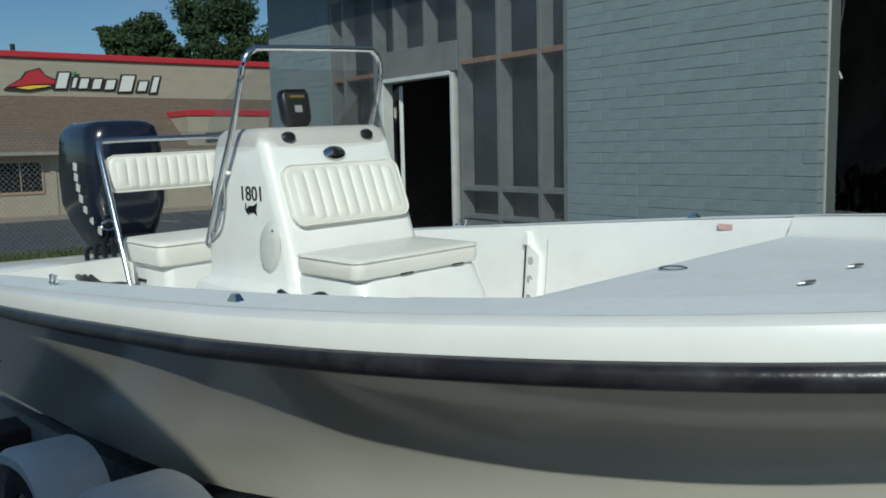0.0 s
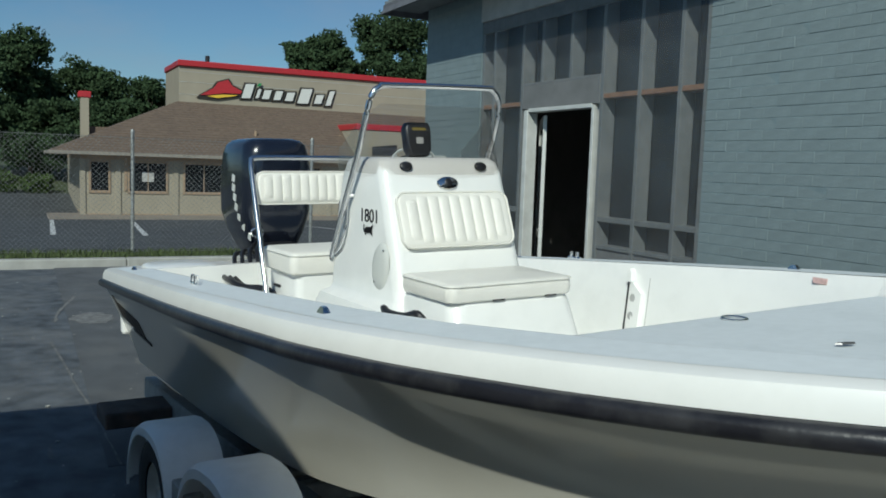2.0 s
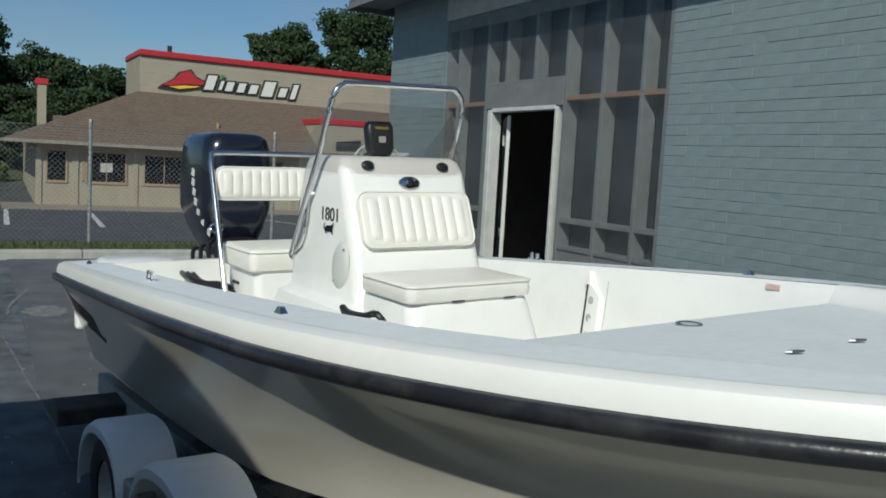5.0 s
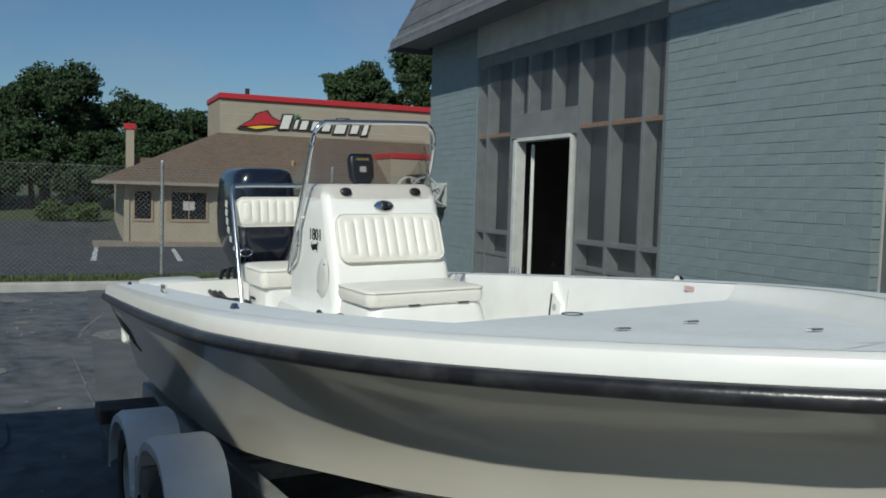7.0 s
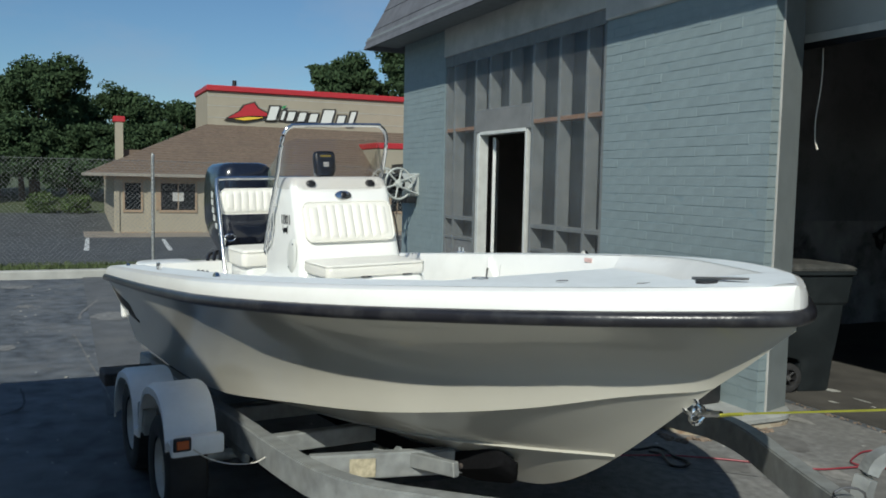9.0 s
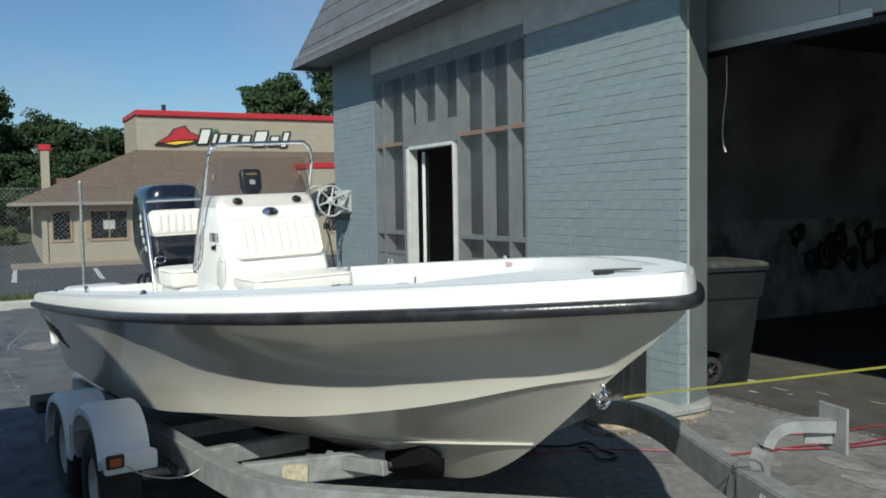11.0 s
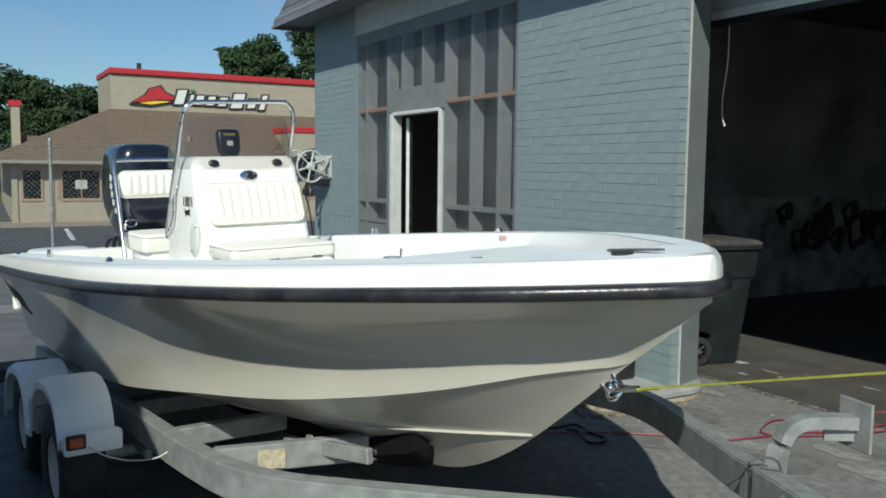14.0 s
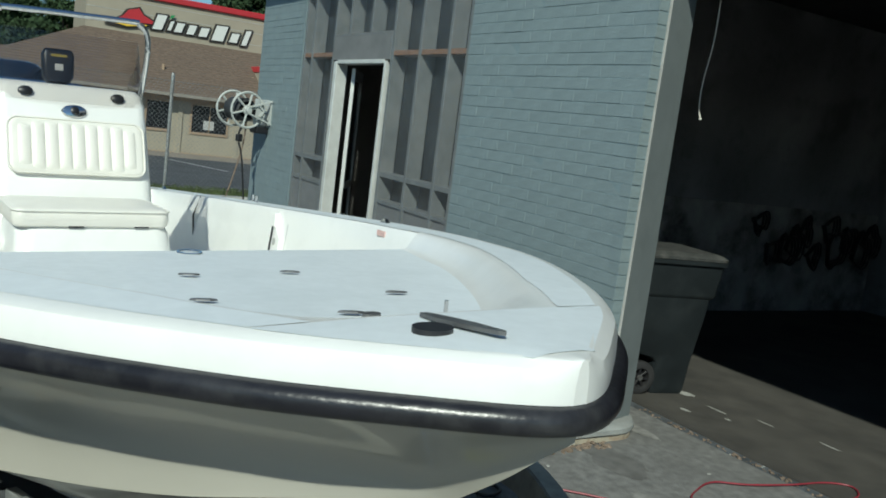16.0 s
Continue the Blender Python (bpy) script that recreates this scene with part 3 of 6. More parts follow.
def build_garage():
    door = part("garage_door", box((-2.93, 6.02, 2.92), (4.5, 6.08, 3.72), 0.0), M_GDOOR)
    tagged(door, "pale overhead garage door rolled up above the opening", "door", kind="structure")
    part("bottom_trim", box((-2.9, 6.0, 2.89), (-1.43, 6.02, 2.955), 0.004), M_ALU, door)
    part("bottom_seal", box((-2.93, 6.0, 2.84), (4.5, 6.06, 2.89), 0.004), M_BLACK, door)
    for x in (-1.72, -1.32, -0.4, 0.8, 2.0):
        part("stile", box((x, 6.008, 2.96), (x + 0.03, 6.02, 3.7), 0.003), M_GDOOR, door)
    cord = tube(smooth_path([(-2.81, 6.105, 2.95), (-2.80, 6.10, 2.6), (-2.835, 6.095, 2.3), (-2.825, 6.09, 2.14), (-2.80, 6.09, 2.07)]), 0.006, 6)
    bmesh.ops.create_icosphere(cord, subdivisions=1, radius=0.012, matrix=Matrix.Translation((-2.80, 6.09, 2.068)))
    solo("pull_cord", cord, M_WHITECORD, "white pull cord hanging from the garage door", "cord", shade=True)


build_garage()


# ---- the boat, in its own axes: x to the bow, z from the ground ----
TRAILER_AT = pose(-2.975, 2.28, 0, 0, 0, 5.2)
BOAT_AT = TRAILER_AT @ pose(0, 0, 1.2, 1.5) @ pose(0, 0, -1.2)


def curve(x, xs, ys):
    """A smooth curve through the points that does not overshoot."""
    n = len(xs)
    if x <= xs[0]:
        return float(ys[0])
    if x >= xs[-1]:
        return float(ys[-1])
    d = [(ys[k + 1] - ys[k]) / (xs[k + 1] - xs[k]) for k in range(n - 1)]
    m = [d[0]] + [0.0 if d[k - 1] * d[k] <= 0 else 2 * d[k - 1] * d[k] / (d[k - 1] + d[k]) for k in range(1, n - 1)] + [d[-1]]
    k = max(q for q in range(n - 1) if xs[q] <= x)
    w = xs[k + 1] - xs[k]
    t = (x - xs[k]) / w
    return float(ys[k] * (1 + 2 * t) * (1 - t) ** 2 + m[k] * w * t * (1 - t) ** 2 + ys[k + 1] * t * t * (3 - 2 * t) + m[k + 1] * w * t * t * (t - 1))


def half_beam(x):
    return curve(x, [-2.24, -1.2, 0.3, 1.0, 1.5, 2.0, 2.3, 2.5, 2.65, 2.8, 2.925, 3.08, 3.17, 3.225, 3.265, 3.295, 3.32, 3.337, 3.346, 3.35], [1.11, 1.155, 1.195, 1.19, 1.14, 1.02, 0.905, 0.80, 0.705, 0.605, 0.508, 0.372, 0.272, 0.207, 0.160, 0.122, 0.086, 0.053, 0.027, 0.006])


def rub_z(x):
    return 1.118 + 0.079 * x + 0.0262 * half_beam(x)


def keel_z(x):
    return curve(x, [-2.24, 0, 1.4, 1.9, 2.08, 2.26, 2.42, 2.58, 2.9, 3.047, 3.205, 3.29, 3.35], [0.30, 0.355, 0.41, 0.445, 0.48, 0.545, 0.63, 0.735, 0.985, 1.105, 1.224, 1.296, 1.343])


def chine(x):
    c = curve(x, [-2.24, 0, 0.58, 1.0, 1.37, 1.9, 2.27, 2.5, 2.68, 2.85, 3.03], [0.9, 0.96, 0.945, 0.9, 0.83, 0.67, 0.5, 0.385, 0.28, 0.15, 0.0])
    z = curve(x, [-2.24, 0.58, 1.37, 1.9, 2.27, 2.56, 2.85, 3.03], [0.437, 0.662, 0.775, 0.842, 0.908, 0.975, 1.058, 1.095])
    return c, max(z, keel_z(x))


def side_bend(x):
    """How hollow the topsides are at x: 1 is straight."""
    return float(np.interp(x, [-1.5, 0.4, 1.0, 1.5, 2.0, 2.5, 3.1], [1.2, 1.2, 1.4, 2.05, 2.7, 2.6, 1.6]))


def chine_flat(x):
    """Width of the chine flat and the fullness of the bottom at x."""
    return float(np.interp(x, [0.5, 2.0], [0.04, 0.012])), float(np.interp(x, [0.0, 1.2, 2.2], [1.12, 1.0, 0.82]))


def stations(x0, x1, n):
    xs = [x0 + (x1 - x0) * k / n for k in range(n + 1)]
    return xs


HULL_X = stations(-2.24, 1.4, 22) + stations(1.45, 3.0, 24) + [3.05, 3.1, 3.14, 3.18, 3.22, 3.25, 3.275, 3.295, 3.31, 3.322, 3.332, 3.34, 3.345, 3.3485]


def gunwale(x, side, inset=0.0, up=0.0):
    return (x, side * (half_beam(x) - inset), rub_z(x) + up)


def build_hull(boat):
    rings = []
    for x in HULL_X:
        b, zr, (c, zc), kz = half_beam(x) - 0.012, rub_z(x) - 0.02, chine(x), keel_z(x)
        half = [(0.0, kz)]
        flat, full = chine_flat(x)
        for f in (0.2, 0.4, 0.6, 0.8, 0.92):
            half.append((max(c - flat, 0) * f, kz + (zc - kz) * f ** full))
        half.append((max(c - flat, 0), max(kz, zc - 0.006)))
        half.append((c, zc))
        for k in range(1, 9):
            t = k / 8
            bend = side_bend(x)
            half.append((c + (b - c) * t ** bend, zc + (zr - zc) * t))
        rings.append([(x, -y, z) for y, z in half[::-1]] + [(x, y, z) for y, z in half[1:]])
    bm = bmesh.new()
    add_loft(bm, rings, False, False)
    first = [v for v in bm.verts if abs(v.co.x + 2.24) < 1e-4]
    bm.faces.new(sorted(first, key=lambda v: math.atan2(v.co.z - 0.85, v.co.y)))
    bmesh.ops.recalc_face_normals(bm, faces=bm.faces)
    part("hull", bm, M_HULL, boat, "glossy cream gelcoat hull with a flared bow", True)
    for side in (-1, 1):
        path = []
        for x in stations(-2.2, 2.60, 60):
            c, zc = chine(x)
            kz = keel_z(x)
            flat, full = chine_flat(x)
            level = float(np.interp(x, [1.1, 1.5, 1.9, 2.6], [0.575, 0.64, 0.70, 0.762]))
            f = 0.58 if x < 1.1 else min(0.66, (max(level - kz, 0.002) / (zc - kz)) ** (1 / full))
            path.append((x, side * (c - flat) * f, kz + (zc - kz) * f ** full - 0.003))
        part("spray_strake", tube(path, section=[(-0.004, 0.004), (0.004, 0.005), (0.008, -0.004), (-0.002, -0.003)]), M_HULL, boat, shade=False)


def top_section(x):
    """Half of the deck moulding across the boat at x, from the rim to the middle."""
    b, zr = half_beam(x), rub_z(x)
    top = zr + 0.085
    w = curve(x, [-2.24, 1.35, 1.6, 2.0, 2.4, 2.65, 2.85, 3.0], [0.24, 0.255, 0.235, 0.235, 0.255, 0.25, 0.225, 0.20])
    r = max(b - w, 0.0)
    deck = 1.204 + 0.06 * x
    half = [(b - min(0.004, b * .05), zr + 0.02), (b - min(0.006, b * .1), zr + 0.05), (b - min(0.018, b * .3), zr + 0.074), (b - min(0.045, b * .5), zr + 0.084)]
    if -1.72 < x < 1.57:
        sole = 0.80 + 0.05 * x
        low = min(r - 0.03, chine(x)[0] - 0.07)
        half += [(r + 0.012, top + 0.003), (r, top - 0.01), (r + (low - r) * 0.35, top + (sole - top) * 0.4), (r + (low - r) * 0.7, top + (sole - top) * 0.75), (low, sole), (r * 0.5, sole), (0.0, sole)]
    elif 1.57 <= x < RECESS_END:
        lip = curve(x, [1.57, 1.85, 2.6, 3.0], [0.055, 0.085, 0.09, 0.14])
        t = min(max((x - 2.70) / (RECESS_END - 2.70), 0), 1)
        d = deck + (top - deck) * t * t * (3 - 2 * t)
        half += [(r + 0.014, top + float(np.interp(x, [2.2, 2.9], [0.007, 0.002]))), (r, top), (max(r - lip * 0.3, 0), top + (d - top) * 0.32), (max(r - lip * 0.65, 0), top + (d - top) * 0.80), (max(r - lip, 0), d), (max(r - lip, 0) * 0.5, d), (0.0, d)]
    else:
        q = half[-1][0]
        half += [(q * 0.88, top + 0.002), (q * 0.78, top + 0.0025), (q * 0.68, top + 0.003), (q * 0.56, top + 0.0035), (q * 0.42, top + 0.004), (q * 0.2, top + 0.005), (0.0, top + 0.005)]
    return half


RECESS_END = 3.0


def build_deck(boat):
    xs = sorted(HULL_X + [-1.721, -1.719, 1.569, 1.5705, 2.72, 2.76, 2.80, 2.84, 2.88, 2.92, 2.96, 2.985, 2.9995, 3.0005])
    rings = []
    for x in xs:
        half = top_section(x)
        rings.append([(x, -y, z) for y, z in half] + [(x, y, z) for y, z in half[-2::-1]])
    bm = loft(rings, False, False)
    tip = [v for v in bm.verts if abs(v.co.x - HULL_X[-1]) < 1e-5]
    bm.faces.new(sorted(tip, key=lambda v: (v.co.y, v.co.z if v.co.y < 0 else -v.co.z)))
    part("deck_moulding", bm, M_DECK, boat, "white moulded gunwale, liner and bow cap", True)
    # non-skid panels laid on the casting deck and the gunwales
    rings = []
    for x in stations(1.585, 2.70, 14):
        half = top_section(x)
        y, z = half[8][0] - 0.006, half[8][1] + 0.002
        rings.append([(x, -y, z), (x, -y * 0.5, z), (x, 0, z), (x, y * 0.5, z), (x, y, z)])
    part("casting_deck", loft(rings, False, False), M_NONSKID, boat, "pale non-skid casting deck", True)
    rings = []
    for x in stations(3.004, 3.305, 17):
        y, z = half_beam(x) - min(0.055, half_beam(x) * 0.4), rub_z(x) + 0.0864
        rings.append([(x, -y, z), (x, -y * 0.5, z + 0.0045), (x, 0, z + 0.005), (x, y * 0.5, z + 0.0045), (x, y, z)])
    part("bow_panel", loft(rings, False, False), M_NONSKID, boat, "pale non-skid panel on the bow", True)
    for side in (-1, 1):
        rings = []
        for x in stations(-2.1, 2.995, 34):
            half = top_section(x)
            rings.append([(x, side * (half[3][0] - 0.02), half[3][1] + 0.0016), (x, side * (half[4][0] + 0.012), half[4][1] + 0.0016)])
        part("gunwale_grip", loft(rings, False, False), M_NONSKID, boat, "pale non-skid strip on the gunwale", True)

    def deck_z(x, lift=0.004):
        return 1.204 + 0.06 * x + lift

    # hatch lids ringed by grey strips painted as shaded gaps, latches, ring pull and label
    for x0, x1, y0, y1 in ((1.60, 2.03, -0.31, 0.30), (2.14, 2.60, -0.33, -0.024), (2.14, 2.60, -0.012, 0.29)):
        hatch = part("hatch_lid", box((x0, y0, -0.006), (x1, y1, 0.004), 0.003), M_NONSKID, boat, "flush non-skid hatch lid")
        hatch.matrix_local = pose(0, 0, 0) @ Matrix(((1, 0, 0, 0), (0, 1, 0, 0), (0.06, 0, 1, 1.210), (0, 0, 0, 1)))
        if x0 < 2.0:
            part("lid_edge", box((x0 - 0.012, y0 - 0.018, -0.006), (x1, y0 - 0.001, 0.016), 0.004), M_DECK, hatch, "white raised edge of the lid")
        gap = bmesh.new()
        for lo, hi in (((x0 - 0.008, y0 - 0.008), (x1 + 0.008, y0 - 0.001)), ((x0 - 0.008, y1 + 0.001), (x1 + 0.008, y1 + 0.008)), ((x0 - 0.008, y0), (x0 - 0.001, y1)), ((x1 + 0.001, y0), (x1 + 0.008, y1))):
            add_box(gap, (*lo, -0.001), (*hi, 0.0015))
        g = part("gap", gap, M_LINTEL, hatch, "grey strip painted as the shaded gap round the hatch")
    for x, y, s in ((2.105, -0.164, 0.58), (2.10, 0.120, 0.58), (2.457, -0.254, 0.64), (2.46, 0.24, 0.6), (2.665, -0.006, 0.62)):
        prof = [(-0.05 * s, 0), (-0.025 * s, 0.010 * s), (0.025 * s, 0.010 * s), (0.05 * s, 0), (0.025 * s, -0.010 * s), (-0.025 * s, -0.010 * s)]
        lat = loft([[(x + a * 0.35 - b * 1.4, y + b * 0.6 + a * 0.9, deck_z(x + a * 0.35 - b * 1.4, 0.008)) for a, b in prof], [(x + a * 0.32 - b * 1.2, y + b * 0.5 + a * 0.8, deck_z(x + a * 0.32 - b * 1.2, 0.0125)) for a, b in prof]])
        part("latch", lat, M_LATCH, boat, "flush stainless hatch latch")
    ring = lathe([(0.030, 0.0), (0.038, 0.001), (0.040, 0.003), (0.038, 0.005), (0.032, 0.005), (0.029, 0.002), (0.030, 0.0)], 24, "z")
    r = part("ring_pull", move(ring, Matrix.Translation((1.65, -0.006, deck_z(1.65, 0.004)))), M_STEEL, boat, "round stainless ring pull", True)
    part("latch", loft([[(2.69 + 0.015 * math.cos(a), 0.030 + 0.022 * math.sin(a), deck_z(2.69, h)) for a in [k * math.pi / 6 for k in range(12)]] for h in (0.002, 0.011)]), M_LATCH, boat, "raised round latch knob", True)
    part("light_pin", tube([(2.725, 0.20, 1.362), (2.725, 0.20, 1.405)], 0.005, 8), M_STEEL, boat, "short stainless pin on the deck", True)
    part("trolling_motor_puck", loft([[(3.128 + 0.030 * math.cos(a), -0.125 + 0.036 * math.sin(a), 1.463 + h) for a in [k * math.pi / 8 for k in range(16)]] for h in (0.0, 0.010)]), M_BLACK, boat, "black rubber puck on the bow", True)
    part("pop_up_cleat", loft([[(3.025 + 0.92 * a, -0.072 + 0.12 * a + 0.75 * b, 1.461 + 0.075 * a + h) for a, b in ((0.0, -0.012), (0.05, -0.024), (0.12, -0.024), (0.20, -0.010), (0.21, 0.0), (0.20, 0.010), (0.12, 0.020), (0.05, 0.018), (0.0, 0.008))] for h in (0, 0.007)]), M_LATCH, boat, "dark stainless pop-up bow cleat")
    part("warning_label", box((1.272, 0.900, 1.302), (1.332, 0.906, 1.324)), M_LABEL, boat, "small red and white warning label")


def build_rub(boat):
    path = [gunwale(x, -1) for x in HULL_X] + [(3.350, 0, rub_z(3.35))] + [gunwale(x, 1) for x in HULL_X[::-1]]
    pts = [Vector(p) for p in path]
    rings = []
    prof = [(-0.012, -0.027), (0.008, -0.026), (0.018, -0.020), (0.023, -0.010), (0.023, 0.002), (0.018, 0.012), (0.008, 0.019), (-0.012, 0.019)]
    for i, p in enumerate(pts):
        t = (pts[min(i + 1, len(pts) - 1)] - pts[max(i - 1, 0)])
        t.z = 0
        t.normalize()
        out = Vector((t.y, -t.x, 0))
        rings.append([p + out * a + Vector((0, 0, c)) for a, c in prof])
    part("rub_rail", loft(rings), M_RUBBER, boat, "scuffed black rubber rub rail", True)


def cushion(name, parent, x0, x1, y0, y1, z0, z1, ribs, label, corner=0.045):
    """A stuffed cushion with rounded corners, a welt round its face and sewn ribs."""
    h = z1 - z0
    rings = [ring_rect(x0 + i, x1 - i, y0 + i, y1 - i, z0 + f * h, max(corner - i, 0.01), 6) for f, i in ((0.0, 0.014), (0.08, 0.003), (0.4, -0.003), (0.72, 0.0), (0.84, 0.003), (0.93, 0.010), (0.98, 0.022), (1.0, 0.045))]
    if ribs == 1:
        rings += [ring_rect(x0 + i, x1 - i, y0 + i, y1 - i, z0 + h + u, 0.012, 6) for i, u in ((0.09, 0.006), (0.15, 0.010))]
    ob = part(name, loft(rings), M_VINYL, parent, label, True)
    for f in (0.86,):
        part("piping", tube([(x, y, z0 + h * f) for x, y, z in ring_rect(x0 - 0.001, x1 + 0.001, y0 - 0.001, y1 + 0.001, 0, corner, 6)], 0.0045, 6, True), M_VINYL, ob, shade=True)
    if ribs > 1:
        w = (y1 - y0 - 0.075) / ribs
        for k in range(ribs):
            yc = y0 + 0.0375 + w * (k + 0.5)
            end = 0.016 if 0 < k < ribs - 1 else 0.03
            secs = []
            for x, s in ((x0 + end, 0.15), (x0 + end + 0.012, 0.75), (x0 + end + 0.03, 1.0), (x1 - end - 0.03, 1.0), (x1 - end - 0.012, 0.75), (x1 - end, 0.15)):
                secs.append([(x, yc + 0.5 * w * q, z1 - 0.004 + s * 0.013 * u) for q, u in ((-0.99, -0.3), (-0.9, 0.45), (-0.6, 0.85), (0, 1.0), (0.6, 0.85), (0.9, 0.45), (0.99, -0.3))])
            part("rib", loft(secs, True, True), M_VINYL, ob, shade=True)
    return ob


def build_console(boat):
    rings = []
    for z, xb, xf, yh, r in ((0.64, -0.62, 0.24, 0.43, 0.06), (1.06, -0.58, 0.235, 0.41, 0.06), (1.11, -0.56, 0.225, 0.395, 0.06), (1.125, -0.53, 0.215, 0.36, 0.06), (1.15, -0.52, 0.205, 0.345, 0.06), (1.24, -0.52, 0.17, 0.34, 0.06), (1.4, -0.5, 0.115, 0.335, 0.055), (1.6, -0.45, 0.042, 0.33, 0.055), (1.70, -0.42, 0.006, 0.325, 0.05), (1.745, -0.40, -0.018, 0.315, 0.05), (1.765, -0.38, -0.05, 0.29, 0.04)):
        rings.append(ring_rect(xb, xf, -yh, yh, z, r))
    con = part("console", loft(rings), M_DECK, boat, "white fibreglass steering console", True)
    # forward seat box and cushions
    rings = [ring_rect(0.15, f, 0.03 - y, y - 0.06, z, 0.07) for z, f, y in ((0.68, 0.74, 0.40), (1.0, 0.65, 0.37), (1.18, 0.585, 0.35), (1.207, 0.57, 0.34))]
    seat = part("seat_box", loft(rings), M_DECK, boat, "white moulded seat box before the console", True)
    cushion("seat_cushion", seat, 0.19, 0.59, -0.335, 0.28, 1.206, 1.284, 1, "cream vinyl seat cushion")
    for y in (-0.13, 0.13):
        part("snap", box((0.575, y, 1.205), (0.587, y + 0.06, 1.215), 0.002), M_BLACK, seat, "dark snap under the cushion")
    back = cushion("backrest_cushion", con, -0.125, 0.125, -0.285, 0.295, 0.0, 0.042, 9, "ribbed cream vinyl backrest cushion")
    m = pose(0.068, 0, 1.482, 0, 90 - 21.0, 0)
    back.matrix_local = m
    # ellipse badge, grommets, side hatch, number
    bx = lathe([(0.0, 0.012), (0.03, 0.010), (0.052, 0.005), (0.056, 0.0)], 24, "x")
    for v in bx.verts:
        v.co.z *= 0.55
    b = part("badge", bx, M_STEEL, con, "oval chrome badge", True)
    b.matrix_local = pose(0.028, -0.003, 1.652, 0, -21, 0)
    inner = lathe([(0.0, 0.016), (0.016, 0.013), (0.02, 0.01)], 16, "x")
    q = part("emblem", inner, M_BLACK, con, "dark emblem in the badge", True)
    q.matrix_local = pose(0.028, -0.003, 1.652, 0, -21, 0)
    for y in (-0.205, 0.19):
        g = part("grommet", lathe([(0.0, 0.014), (0.02, 0.013), (0.03, 0.007), (0.032, 0.0)], 20, "x"), M_BLACK, con, "black rubber grommet", True)
        for v in g.data.vertices:
            v.co.z *= 0.72
        g.matrix_local = pose(0.001, y, 1.725, 0, -24, 0)
    hatch = lathe([(0.0, -0.016), (0.06, -0.014), (0.086, -0.008), (0.095, 0.0)], 28, "y")
    for v in hatch.verts:
        v.co.x *= 0.78
        v.co.z *= 1.15
    hp = part("access_plate", hatch, M_SIGNWHITE, con, "round white plastic access plate", True)
    hp.matrix_local = pose(0.03, -0.341, 1.29, 0, 18, 0)
    for a in (70, 250):
        part("screw", lathe([(0, -0.004), (0.006, -0.003), (0.007, 0)], 10, "y"), M_STEEL, hp).location = (0.06 * math.cos(radians(a)), -0.011, 0.088 * math.sin(radians(a)))
    num = words("number", "1801", 0.085, M_BLACK, pose(-0.195, -0.3345, 1.475, 90, 0, 0), con)
    num.scale = (1.12, 1, 1)
    fish = bmesh.new()
    for poly in ([(-0.05, 0.0), (-0.02, 0.018), (0.02, 0.02), (0.05, 0.035), (0.035, 0.008), (0.04, -0.022), (0.015, -0.006), (-0.015, -0.012)], [(-0.055, 0.005), (-0.045, 0.03), (-0.038, 0.028), (-0.045, 0.004), (-0.02, -0.016), (-0.03, -0.02)]):
        lo = [fish.verts.new((x, -0.001, z)) for x, z in poly]
        fish.faces.new(lo)
    bmesh.ops.solidify(fish, geom=fish.faces[:], thickness=0.002)
    part("fish_decal", fish, M_BLACK, con, "small black leaping fish decal").matrix_local = pose(-0.10, -0.3375, 1.435, 0, 0, 0)
    # windscreen and its rail
    plan = smooth_path([(-0.40, -0.352, 0), (-0.2, -0.345, 0), (-0.095, -0.325, 0), (-0.045, -0.26, 0), (-0.03, 0.0, 0), (-0.045, 0.26, 0), (-0.095, 0.325, 0), (-0.2, 0.345, 0), (-0.40, 0.352, 0)], 5)
    lo_r, hi_r = [], []
    for p in plan:
        f = float(np.interp(p.x, [-0.40, -0.06], [0, 1]))
        lo_r.append((p.x + 0.056 * f + 0.004, p.y * 1.0, 1.69 + 0.01 * (1 - f)))
        hi_r.append((p.x - 0.02 * f, p.y * (0.95 if f > 0.5 else 0.98), 1.80 + 0.20 * f))
    bm = loft([lo_r, [tuple((Vector(a) + Vector(b)) / 2) for a, b in zip(lo_r, hi_r)], hi_r], False, False)
    bmesh.ops.solidify(bm, geom=bm.faces[:], thickness=0.004)
    ws = part("windscreen", bm, M_SMOKE, boat, "smoked acrylic windscreen", True)
    side = [(-0.47, 0.352, 1.285), (-0.40, 0.360, 1.38), (-0.285, 0.366, 1.56), (-0.16, 0.366, 1.76), (-0.075, 0.362, 1.95), (-0.055, 0.345, 2.035), (-0.05, 0.305, 2.072), (-0.05, 0.25, 2.08)]
    rail = [(x, -y, z) for x, y, z in side] + [(x, y * 0.94, z + 0.012) for x, y, z in side[::-1]]
    part("rail", tube(smooth_path(rail, 5), 0.0135, 10), M_STEEL, ws, "bent stainless grab rail", True)
    for s in (-1, 1):
        part("rail_bracket", tube([(-0.27, s * 0.335, 1.585), (-0.27, s * 0.365, 1.585)], 0.011, 8), M_STEEL, ws, shade=True)
        part("rail_foot", lathe([(0.0, 0.0), (0.026, 0.001), (0.026, 0.008), (0.016, 0.014)], 16, "y"), M_STEEL, ws).matrix_local = pose(-0.475, s * 0.342, 1.28, 0, 0, 180 if s < 0 else 0)
        st = part("side_stay", tube(smooth_path([(-0.30, s * 0.35, 1.555), (-0.31, s * 0.352, 1.45), (-0.36, s * 0.352, 1.35), (-0.44, s * 0.35, 1.30)], 5), 0.008, 8), M_STEEL, ws, shade=True)
